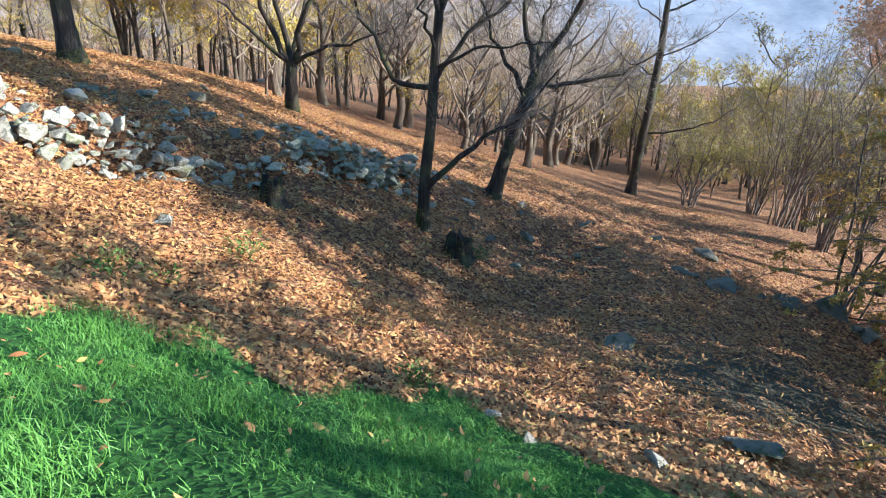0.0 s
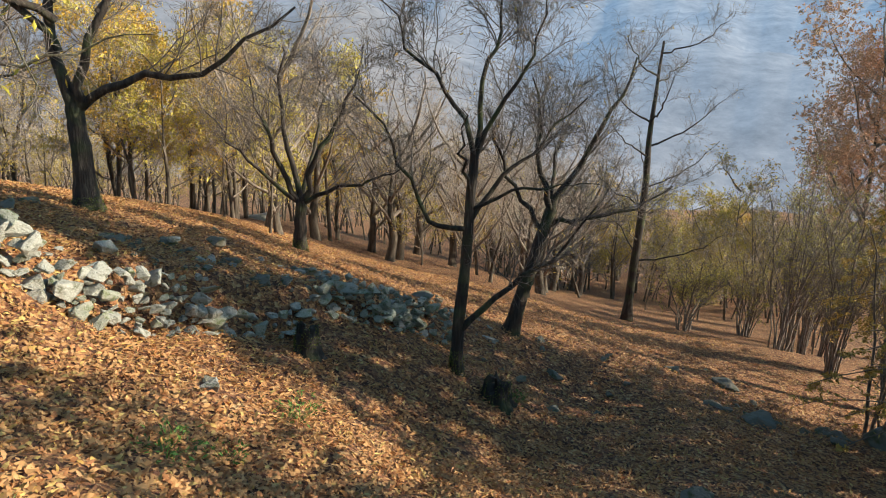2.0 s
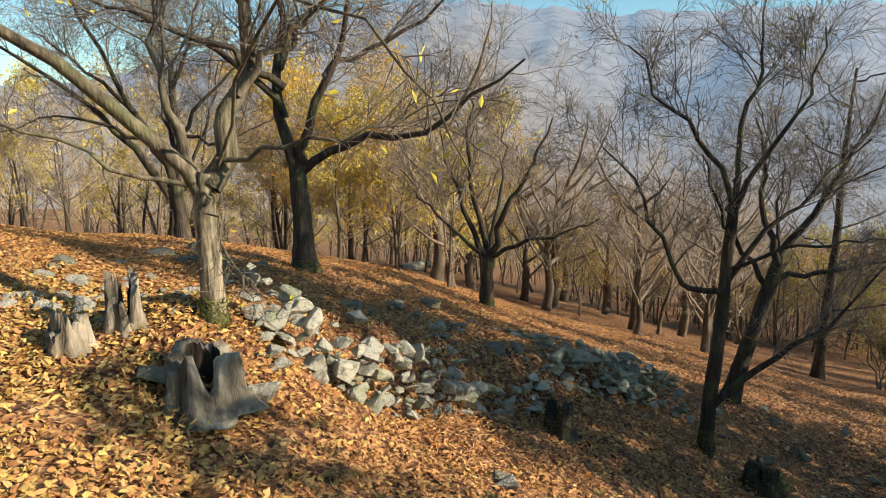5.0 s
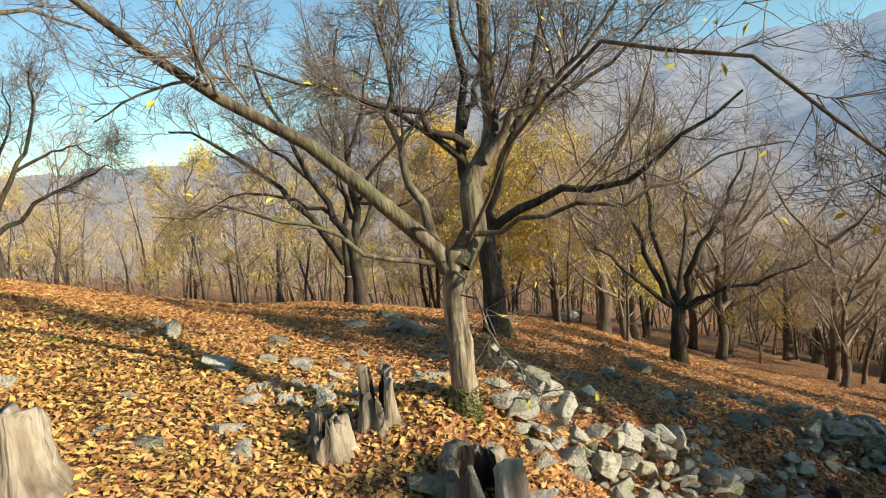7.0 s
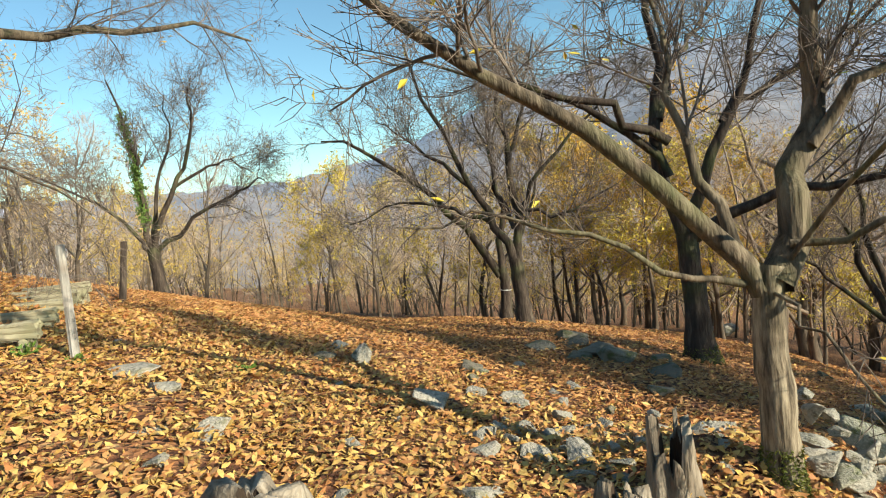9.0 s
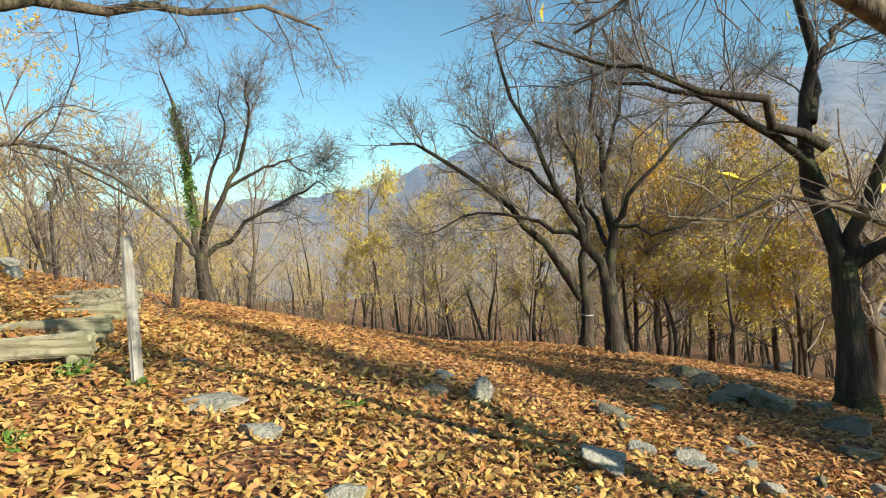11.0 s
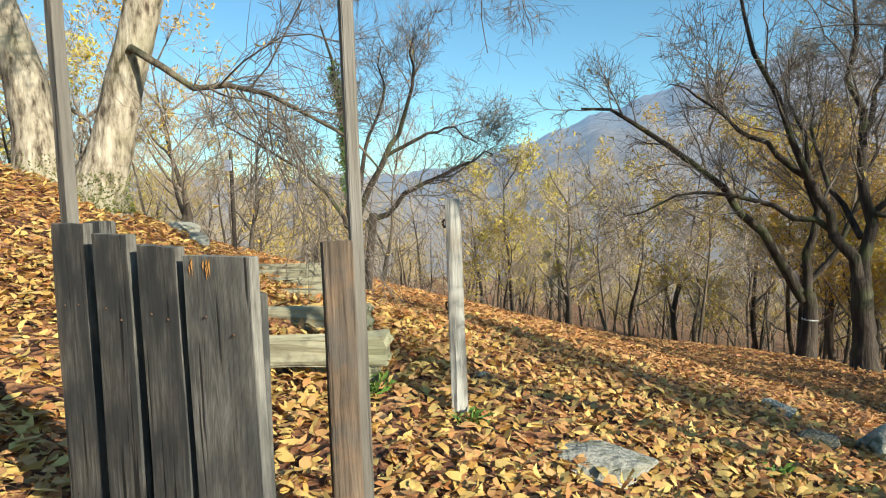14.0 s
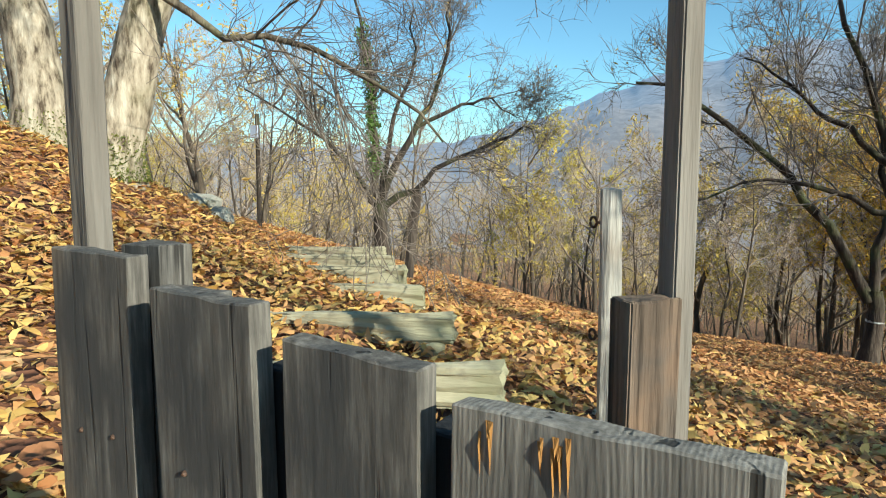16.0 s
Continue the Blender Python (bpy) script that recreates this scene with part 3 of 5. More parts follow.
        if not stout.all():      # thin hanging shoots carry short twigs only
            B2, BR2 = sprout(LP[~stout], LR[~stout], 9, reach[1] * 0.5, 0.7, 0.02, 4, 0.4, 0.2, 0.3, cap=0.005)
            B, BR = np.concatenate([B, B2]), np.concatenate([BR, BR2])
    Cc, CR = sprout(B, BR, counts[2], reach[2], 0.8, rise * 0.4, 1 if sides <= 7 else 2, 0.6, 0.3, 0.1, cap=0.0048 if sides > 7 else 0.009)
    vs, fs, base = [], [], 0
    for Q, rr, sd in ((A, AR, 4 if sides <= 7 else 5), (B, BR, 3), (Cc, CR, 3)):
        if sides <= 7 and Q is Cc:
            v, f = slivers(Q, rr)
            f = f[:, [0, 1, 2, 2]]
        else:
            v, f = tubes(Q, rr, sd)
        if sides <= 7 and Q is Cc:
            fine = part_np("twig", v, f[:, :3], twig, e, smooth=False)
            tagged(fine, kind="stuff")
            continue
        vs.append(v), fs.append(f + base)
        base += len(v)
    part_np("crown", np.concatenate(vs), np.concatenate(fs), twig, e)
    if leaf:
        v, f = leaves_on(Cc if sides <= 7 else B, leaves, leaf_size)
        part_np("foliage", v, f, leaf, e, smooth=False)
    return e


def random_limbs(trunk, count, length, rad, low=0.45, up=0.7):
    """Limbs spread round the upper trunk."""
    tr = np.vstack([[0, 0, 0], np.asarray(trunk, float)[:, :3]])
    out = []
    for k in range(count):
        f = low + (1 - low) * (k + rng.random()) / count
        s = f * (len(tr) - 1) * 0.999
        i = int(s)
        p = tr[i] * (1 - s + i) + tr[i + 1] * (s - i)
        a = k * 2.4 + rng.uniform(-0.4, 0.4)
        ln = length * rng.uniform(0.7, 1.2) * (1.2 - 0.5 * f)
        d = np.array([np.cos(a), np.sin(a), up * rng.uniform(0.5, 1.5)])
        d = d / np.linalg.norm(d)
        q1 = p + d * ln * 0.4 + [0, 0, 0.02 * ln]
        q2 = p + d * ln * 0.75 + [0, 0, 0.12 * ln]
        q3 = p + d * ln + [0, 0, 0.3 * ln]
        out.append((rad * rng.uniform(0.6, 1.0), [p, q1, q2, q3]))
    return out


def trunk_top(trunk, more):
    t = trunk[-1][:3]
    return [t] + more


CHESTNUT = "bare chestnut tree with dark bark and spreading limbs"
# the slender forked tree on the end of the wall
tE = [(0.0, 0, 0.7, 0.145), (-0.02, 0, 1.3, 0.14), (0.02, 0, 1.75, 0.13)]
E_TREE = tree("grey chestnut tree forking low above the stone wall, sunlit", -6.42, 8.75, -14, tE, [
    (0.095, [(-0.05, 0, 1.55), (-0.5, -0.1, 2.1), (-1.25, -0.3, 2.85), (-2.0, -0.5, 3.4), (-3.0, -0.7, 4.15), (-3.8, -0.8, 4.9)]),
    (0.14, [(0.05, 0, 1.6), (0.3, 0.1, 2.35), (0.5, 0.2, 3.0), (0.48, 0.3, 4.1), (0.7, 0.4, 5.6)]),
    (0.06, [(-0.08, 0, 1.6), (-0.4, 0.3, 2.5), (-0.52, 0.5, 3.3), (-0.65, 0.7, 4.4)]),
    (0.05, [(0.4, 0.1, 2.6), (0.9, 0.0, 3.2), (1.3, -0.2, 3.5), (1.9, -0.4, 4.3)]),
    (0.022, [(0.1, 0, 1.7), (0.5, -1.0, 2.7), (1.0, -2.2, 3.2), (1.5, -3.05, 2.9), (1.85, -3.45, 2.4), (2.1, -3.65, 1.9)]),
    (0.03, [(0.15, -0.05, 1.9), (1.0, -0.5, 2.1), (1.9, -0.9, 2.3), (2.8, -1.1, 2.6)]),
    (0.03, [(-0.1, 0, 1.6), (-0.9, -0.3, 1.9), (-1.8, -0.4, 2.3), (-2.7, -0.5, 2.3)]),
    (0.016, [(0.0, -0.1, 1.55), (0.15, -0.6, 1.2), (0.5, -1.2, 0.8), (0.9, -1.5, 0.65)])],
    (12, 10, 6), (1.2, 0.7, 0.4), BARK_GREY, TWIG, LEAF_GOLD, 130, 0.095, moss=0.35, flare=1.5, limb_bark=BARK_MID, trunk_label="pale grey bark in flakes")
p = spline([(0.9, -2.0, 3.15), (1.5, -3.05, 2.9), (1.85, -3.45, 2.4), (2.1, -3.65, 1.9)], 40)[rng.integers(0, 40, 30)] + rng.normal(0, 0.22, (30, 3))
v, f = leaf_blades(p, 0.09, rng.normal(size=(30, 3)) + [0, 0, -0.8], rng.normal(size=(30, 3)))
part_np("leaf_spray", v, f, LEAF_GOLD, E_TREE, "last yellow leaves on a hanging twig", smooth=False)["kind"] = "stuff"
# the large tree above the wall
tA = [(0.0, 0, 0.8, 0.235), (-0.06, 0, 1.6, 0.22), (-0.08, 0, 2.4, 0.21)]
tree("large dark chestnut tree with a mossy flared foot", -6.98, 15.3, 2, tA, [
    (0.15, [(-0.1, 0, 2.3), (-0.25, 0, 2.9), (-0.45, 0.2, 4.2), (-0.35, 0.3, 5.4), (-0.5, 0.3, 7.2), (-0.4, 0.3, 8.6)]),
    (0.13, [(0, 0, 2.3), (0.15, -0.1, 2.9), (0.6, -0.2, 4.2), (1.1, -0.3, 5.3), (1.5, -0.3, 7.0)]),
    (0.11, [(0.05, 0, 2.3), (0.65, -0.2, 2.75), (1.5, -0.4, 2.95), (2.7, -0.6, 3.15), (3.6, -0.8, 3.8), (4.6, -1.0, 4.4)]),
    (0.09, [(-0.3, 0, 3.4), (-1.0, -0.2, 4.3), (-2.2, -0.5, 5.1), (-3.2, -0.5, 5.4)]),
    (0.09, [(-0.25, -0.1, 4.0), (-1.2, -0.8, 4.7), (-2.4, -1.5, 5.2), (-3.8, -2.2, 5.7)]),
    (0.08, [(-0.4, 0.1, 4.4), (-0.2, 1.0, 5.4), (0.3, 2.2, 6.2), (0.5, 3.0, 7.2)]),
    (0.07, [(0.6, -0.2, 4.2), (1.6, 0.3, 4.9), (2.8, 0.5, 5.6), (3.6, 0.4, 6.4)])],
    (12, 10, 6), (1.8, 0.95, 0.5), moss=0.4, flare=2.0, sides=14)
# behind it, the round-headed tree on the shoulder
tF = [(0.0, 0, 0.8, 0.22), (0.05, 0, 1.7, 0.2)]
tree(CHESTNUT, -2.81, 20.2, 0, tF, [
    (0.1, [(0, 0, 1.6), (-0.65, 0, 2.9), (-1.0, -0.2, 4.0), (-1.5, -0.2, 5.2)]),
    (0.1, [(0.05, 0, 1.65), (-0.4, 0.3, 3.4), (-0.6, 0.4, 5.2), (-0.5, 0.5, 6.2)]),
    (0.11, [(0.05, 0, 1.65), (0.5, -0.2, 3.1), (1.25, -0.3, 4.2), (1.7, -0.3, 5.6)]),
    (0.08, [(0.1, 0, 1.6), (0.9, -0.3, 2.15), (2.0, -0.6, 2.4), (3.1, -0.7, 2.95)]),
    (0.07, [(0, 0, 1.6), (-1.0, -0.2, 2.4), (-1.9, -0.5, 3.3), (-2.4, -0.6, 4.3)]),
    (0.08, [(0, 0.1, 1.65), (0.4, 0.8, 3.2), (0.6, 1.6, 4.6), (0.5, 2.0, 5.6)])], (12, 10, 6), (1.5, 0.8, 0.45), moss=0.5, flare=1.5)
# forked tree at the low end of the wall
tB = [(-0.03, 0, 1.05, 0.15), (0.03, 0, 2.2, 0.135), (0.06, 0, 3.4, 0.12), (0.1, 0, 4.7, 0.1)]
tree("slender dark forked tree beside a mossy stump", 1.02, 12.85, 5, tB, [
    (0.08, [(0, 0, 1.0), (0.5, -0.1, 1.65), (1.2, -0.2, 2.35), (1.8, -0.2, 2.8), (2.6, -0.2, 3.8)]),
    (0.06, [(0.05, 0, 3.2), (-0.65, -0.2, 3.3), (-1.1, -0.3, 4.1), (-1.6, -0.4, 5.0), (-2.2, -0.5, 5.8)]),
    (0.06, [(0.06, 0, 3.3), (0.75, 0.1, 4.3), (1.4, 0.2, 4.9), (2.2, 0.2, 5.9)]),
    (0.06, [(0.1, 0, 4.6), (0.5, -0.1, 5.6), (1.0, -0.2, 6.5), (1.3, -0.2, 7.6)]),
    (0.06, [(0.1, 0, 4.6), (-0.4, 0.1, 5.7), (-1.2, 0.2, 6.5), (-1.7, 0.2, 7.4)]),
    (0.06, [(0.1, 0, 4.6), (0.25, 0.3, 6.2), (0.5, 0.4, 7.2), (0.5, 0.4, 8.3)]),
    (0.04, [(0.08, 0, 3.9), (-0.2, -0.8, 4.8), (-0.2, -1.4, 5.6)]),
    (0.04, [(0.08, 0, 3.6), (0.9, -0.4, 4.0), (1.6, -0.6, 4.2), (2.4, -0.6, 4.3)])], (12, 10, 6), (1.5, 0.85, 0.48), moss=0.6, flare=1.5)
# leaning tree next to it
tC = [(0.3, 0, 1.3, 0.22), (0.62, 0, 2.6, 0.2), (0.9, 0, 3.7, 0.18)]
tree("leaning dark chestnut tree on the wall's broken end", 3.3, 17.3, 5, tC, [
    (0.12, [(0.9, 0, 3.6), (1.2, 0, 4.3), (1.8, -0.2, 5.4), (2.3, -0.3, 6.6), (2.7, -0.3, 7.8)]),
    (0.1, [(0.9, 0, 3.6), (0.5, 0.2, 4.8), (0.45, 0.3, 6.0), (0.2, 0.3, 7.2)]),
    (0.08, [(0.7, 0, 3.0), (0.0, 0.2, 4.0), (-0.6, 0.3, 5.1), (-1.0, 0.3, 6.3)]),
    (0.08, [(0.8, 0, 3.2), (1.8, -0.2, 3.5), (2.9, -0.4, 3.8), (4.0, -0.6, 4.6)]),
    (0.07, [(0.9, 0, 3.6), (1.1, 0.8, 4.8), (1.3, 1.4, 6.2)])], (12, 10, 6), (1.6, 0.9, 0.5))
# tall straight tree by the track
tD = [(0.05, 0, 3.5, 0.25), (0.1, 0, 7, 0.2), (0.0, 0, 10, 0.14), (0.1, 0, 14, 0.05)]
tree("tall straight bare tree by the leafy track", 13.0, 30.2, 22, tD, random_limbs(tD, 14, 3.4, 0.06, 0.2, 0.35), (7, 7, 5), (1.2, 0.8, 0.5))
# rounded tree on the crest
tG = [(-0.05, 0, 0.9, 0.195), (-0.1, 0, 1.7, 0.18)]
tree(CHESTNUT, -10.8, 17.9, -22, tG, [
    (0.11, [(-0.12, 0, 1.6), (-0.5, 0, 2.6), (-0.95, -0.1, 3.5), (-1.65, -0.2, 5.1), (-2.3, -0.3, 6.9)]),
    (0.12, [(-0.05, 0, 1.6), (0.1, 0.1, 2.9), (0.0, 0.2, 4.0), (-0.2, 0.3, 5.4), (0.1, 0.3, 7.2)]),
    (0.06, [(0.1, 0.1, 2.8), (0.9, 0.0, 3.8), (2.1, -0.2, 5.0), (2.7, -0.2, 5.9)]),
    (0.06, [(-0.5, 0, 2.5), (-1.5, 0.2, 3.0), (-2.6, 0.3, 3.25), (-3.9, 0.4, 2.85)]),
    (0.05, [(0.12, 0, 2.8), (0.9, -0.3, 2.65), (1.7, -0.5, 2.9), (2.6, -0.6, 3.4)]),
    (0.06, [(0.0, 0.2, 3.9), (0.5, 0.6, 5.2), (0.9, 0.8, 6.9)]),
    (0.06, [(-0.9, -0.1, 3.4), (-1.9, 0.3, 4.4), (-3.0, 0.5, 5.2)]),
    (0.06, [(-0.05, 0.1, 2.4), (-0.3, 1.1, 3.8), (-0.2, 1.8, 5.4)])], reach=(1.6, 0.85, 0.48))
# ivy-clad tree at the head of the steps
tJ = [(-0.05, 0, 0.8, 0.19), (-0.08, 0, 1.5, 0.18)]
J = tree("bare chestnut tree with ivy climbing one limb", -20.9, 17.0, -32, tJ, [
    (0.09, [(-0.08, 0, 1.45), (-0.2, 0, 2.6), (-0.25, 0.1, 4.0), (-0.45, 0.1, 5.3), (-0.7, 0.1, 6.3)]),
    (0.09, [(-0.05, 0, 1.5), (0.45, -0.1, 2.6), (1.1, -0.2, 3.7), (1.4, -0.2, 4.9), (1.5, -0.2, 5.8)]),
    (0.08, [(0, 0, 1.4), (0.8, -0.2, 1.9), (1.6, -0.4, 2.3), (2.6, -0.5, 2.9), (3.2, -0.5, 3.1)]),
    (0.07, [(-0.1, 0, 1.4), (-0.5, -0.1, 2.0), (-1.4, -0.3, 3.0), (-2.8, -0.5, 4.0)]),
    (0.07, [(-0.05, 0, 1.5), (0.1, 0.3, 3.0), (0.6, 0.5, 4.4), (0.7, 0.5, 5.8)]),
    (0.05, [(0.7, -0.1, 3.1), (1.6, -0.2, 3.6), (2.3, -0.3, 3.7), (2.9, -0.4, 3.3)])], (12, 10, 6), (1.4, 0.8, 0.45))
iv = spline([(-0.2, 0, 2.2), (-0.23, 0.05, 3.1), (-0.28, 0.1, 4.0), (-0.45, 0.1, 5.2)], 30)
p = iv[rng.integers(0, 30, 1500)] + rng.normal(0, 0.075, (1500, 3)) * [1, 1, 1.5]
v, f = leaf_blades(p, 0.13, rng.normal(size=(1500, 3)), rng.normal(size=(1500, 3)))
part_np("ivy", v, f, IVY, J, "green ivy round the limb", smooth=False)
# the pair of old trees on the bank above the steps
tK = [(0.26, 0, 0.9, 0.25), (0.6, 0, 2.1, 0.235), (1.02, 0, 3.6, 0.22), (1.45, 0, 5.2, 0.18)]
tree("stout sunlit chestnut tree with furrowed pale bark, leaning", -18.6, 9.36, -37, tK, [
    (0.05, [(0.5, -0.1, 1.75), (0.85, -0.4, 1.65), (1.3, -0.5, 1.35), (2.1, -0.7, 1.3), (2.8, -0.9, 0.8), (3.3, -1.0, 0.4)]),
    (0.14, [(1.2, 0, 4.2), (1.7, -0.6, 5.0), (2.4, -1.4, 5.6), (3.8, -2.2, 5.8), (5.2, -3.0, 5.4)]),
    (0.13, [(0.95, 0, 3.3), (1.5, 0.9, 3.65), (2.25, 2.0, 3.9), (3.4, 2.9, 4.2), (4.8, 3.6, 4.4), (6.0, 4.0, 4.1)]),
    (0.14, [(1.4, 0, 5.0), (1.6, 0.2, 6.4), (1.8, 0.3, 8.0)]),
    (0.12, [(1.4, 0, 5.1), (0.6, 0.3, 6.2), (-0.9, 0.5, 7.4)]),
    (0.1, [(1.15, 0, 4.0), (1.8, 0.4, 5.0), (2.8, 0.8, 5.7), (4.0, 0.9, 5.2), (4.8, 0.9, 4.4)]),
    (0.07, [(1.12, -0.1, 3.9), (1.5, -1.2, 4.6), (1.8, -2.6, 4.8), (2.3, -3.8, 4.4)])],
    (16, 9, 6), (2.0, 1.0, 0.5), BARK_PALE, TWIG, limb_bark=BARK_MID, moss=0.45, flare=1.9, sides=14, rise=-0.1)
tK2 = [(-0.06, 0, 1.0, 0.26), (-0.3, 0, 2.0, 0.24), (-0.7, 0, 3.2, 0.22), (-1.0, 0, 4.8, 0.18)]
tree("stout chestnut tree with furrowed pale bark", -19.3, 9.15, -37, tK2, random_limbs(tK2, 7, 3.6, 0.13, 0.55, 0.7), (12, 10, 6), (1.7, 0.95, 0.5), BARK_PALE, TWIG, limb_bark=BARK_MID, moss=0.4, flare=1.7, sides=14)
# leaning tree below the crest
tI = [(0.1, 0, 0.9, 0.165), (0.05, 0, 1.5, 0.15)]
I_TREE = tree("bare tree forking into a long leaning stem", -11.75, 19.4, -20, tI, [
    (0.12, [(0, 0, 1.3), (-0.5, 0, 2.1), (-1.2, -0.1, 3.1), (-2.0, -0.2, 4.0), (-3.2, -0.3, 5.0), (-4.2, -0.3, 5.3)]),
    (0.1, [(0.05, 0, 1.4), (0.15, 0.1, 2.8), (0.05, 0.2, 4.4), (-0.3, 0.2, 5.6)]),
    (0.07, [(0.05, 0, 1.4), (0.7, 0.2, 2.4), (1.2, 0.3, 3.6), (1.5, 0.3, 5.0)])], (12, 10, 6), (1.5, 0.8, 0.45))

P = np.array([[[0.095, 0, 0.915], [0.096, 0, 0.93], [0.098, 0, 0.945]]])
v, f = tubes(P, np.array([[0.152, 0.152, 0.15]]), 12)
part_np("paint_ring", v, f, material("white_paint", [(0.4, (0.25, 0.24, 0.22)), (0.6, (0.7, 0.7, 0.67))], 12, 0.6, 0.2), I_TREE, "ring of white trail paint")

# woods further off: a few kinds, each built once and then repeated
def wood_tree(kind_label, height, r0, count, length, leaf=None, leaves=0, leaf_size=0.2, low=0.35, bark=None, counts=(6, 6, 8)):
    lean, crook = rng.uniform(-0.12, 0.12, 2), rng.normal(0, 0.045 * height, (4, 2))
    tr = [(lean[0] * height * f + crook[i, 0] * f, lean[1] * height * f + crook[i, 1] * f, height * f, r0 * (1.08 - f) ** 1.3) for i, f in enumerate((0.2, 0.45, 0.7, 1.0))]
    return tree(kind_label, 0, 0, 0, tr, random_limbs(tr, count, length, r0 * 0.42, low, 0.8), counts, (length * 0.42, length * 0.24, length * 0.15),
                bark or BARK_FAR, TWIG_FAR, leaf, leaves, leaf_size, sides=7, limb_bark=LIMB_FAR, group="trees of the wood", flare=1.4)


kinds = [wood_tree("bare grey-brown woodland tree", 8, 0.17, 12, 3.8, low=0.2),
         wood_tree("bare slender woodland tree", 9, 0.12, 12, 3.0, low=0.2),
         wood_tree("old woodland chestnut with a thick bole", 8, 0.36, 11, 4.6, low=0.22),
         wood_tree("woodland tree with yellow autumn leaves", 8, 0.13, 9, 3.0, LEAF_YELLOW, 2800, 0.2, 0.15),
         wood_tree("woodland tree with ochre autumn leaves", 9, 0.16, 9, 3.2, LEAF_OCHRE, 2400, 0.2, 0.2),
         wood_tree("woodland tree with sparse olive leaves", 7, 0.11, 9, 2.8, LEAF_YELLOW_OLIVE, 2200, 0.19, 0.12),
         wood_tree("bare many-branched young tree", 6, 0.08, 10, 2.2)]
kinds.append(wood_tree("tall beech with a full crown of orange leaves", 15, 0.3, 18, 5.5, LEAF_ORANGE, 24000, 0.2, 0.3))
kinds.append(wood_tree("round woodland tree with a golden crown", 9, 0.2, 14, 3.6, LEAF_AMBER, 7000, 0.2, 0.22))
used = [False] * len(kinds)


def plant(k, x, y, size, turn):
    m = pose(x, y, h(x, y) - 0.12 * size, 0, 0, turn) @ Matrix.Diagonal((size, size, size, 1))
    if used[k]:
        copy_thing(kinds[k], m)
    else:
        kinds[k].matrix_basis = m
        used[k] = True


# trees that stand out in the wood (kind, east, north, size)
for k, x, y, s in [(7, 39.8, 47.5, 1.4), (2, -4.6, 27.5, 0.95), (2, -3.0, 33, 0.9), (2, 17.2, 50, 1.15), (2, 16.4, 46, 1.0), (0, 8.5, 43, 0.8), (1, -5.8, 24, 0.55), (3, -6.8, 35, 1.0),
                   (2, 4.2, 29.6, 0.75), (0, 5.8, 31, 0.9), (2, 0.8, 33.5, 0.9), (2, 9.5, 34, 1.0), (2, 13.5, 44, 1.0), (2, 11.0, 38, 0.9), (3, -9.5, 40, 1.1),
                   (4, -6.5, 30.5, 0.85), (4, -12.5, 33, 0.95), (5, -18, 30, 0.9), (5, -22, 27, 0.7), (5, -15.5, 29, 0.85), (6, -14.5, 24, 0.8), (0, -19, 26, 0.75),
                   (6, -16.6, 22.5, 0.8), (1, -13.5, 27, 0.7), (4, -14.2, 38, 1.2), (0, -24, 22, 0.7), (0, -27, 17, 0.7),
                   (0, -28, 20, 0.8), (6, -30, 14, 0.9), (0, -33, 16, 0.8), (1, -29, 11, 0.7), (0, -34, 9, 0.8), (3, -8.5, 27, 0.7),
                   (4, -10.5, 29, 0.75), (8, -9.4, 34.5, 0.95), (8, -11.2, 31.5, 0.8), (8, -6.4, 29.5, 0.7), (8, -2.0, 37, 0.8), (2, -0.1, 35.8, 0.9), (2, 1.4, 34.9, 0.95), (2, 4.9, 37.8, 0.9), (2, 3.6, 26.8, 0.6), (2, 9.0, 36.9, 0.95), (2, 6.7, 27.6, 0.7), (2, -3.9, 24.3, 0.6), (2, 9.9, 49, 1.1), (2, 20.9, 66, 1.2), (2, 3.3, 43.4, 1.0), (6, -23.5, 33, 0.7), (3, -11.5, 34, 0.9), (3, -6.3, 28.5, 0.85), (3, -4.0, 22.5, 0.5), (1, 20, 42, 0.9), (7, 43.5, 47, 0.95), (4, 33, 52, 1.6), (5, 23, 40, 0.9), (3, 27, 58, 1.1), (3, 22, 52, 0.8)]:
    plant(k, x, y, s * rng.uniform(0.92, 1.08), rng.uniform(0, 360))
taken = []
tries = 0
while len(taken) < 150 and tries < 6000:
    tries += 1
    ang, dist = np.radians(rng.uniform(-75, 42)), 26 + 95 * rng.random() ** 1.3
    x, y = -4 + dist * np.sin(ang), 8 + dist * np.cos(ang)
    if y < 12 or (x > 6 and x < 21 + (y - 20) * 0.2 and y < 44) or min([9e9] + [math.hypot(x - a, y - b) for a, b in taken]) < 3.2:
        continue
    taken.append((x, y))
    plant(int(rng.choice([0, 1, 2, 3, 4, 5, 6], p=[0.15, 0.07, 0.07, 0.2, 0.2, 0.2, 0.11])), x, y, rng.uniform(0.7, 1.15), rng.uniform(0, 360))

for _ in range(46):          # thick wood closing the track's end
    x, y = rng.uniform(17, 75), rng.uniform(44, 92)
    plant(int(rng.choice([0, 2, 3, 4, 5, 8])), x, y, rng.uniform(0.8, 1.25), rng.uniform(0, 360))


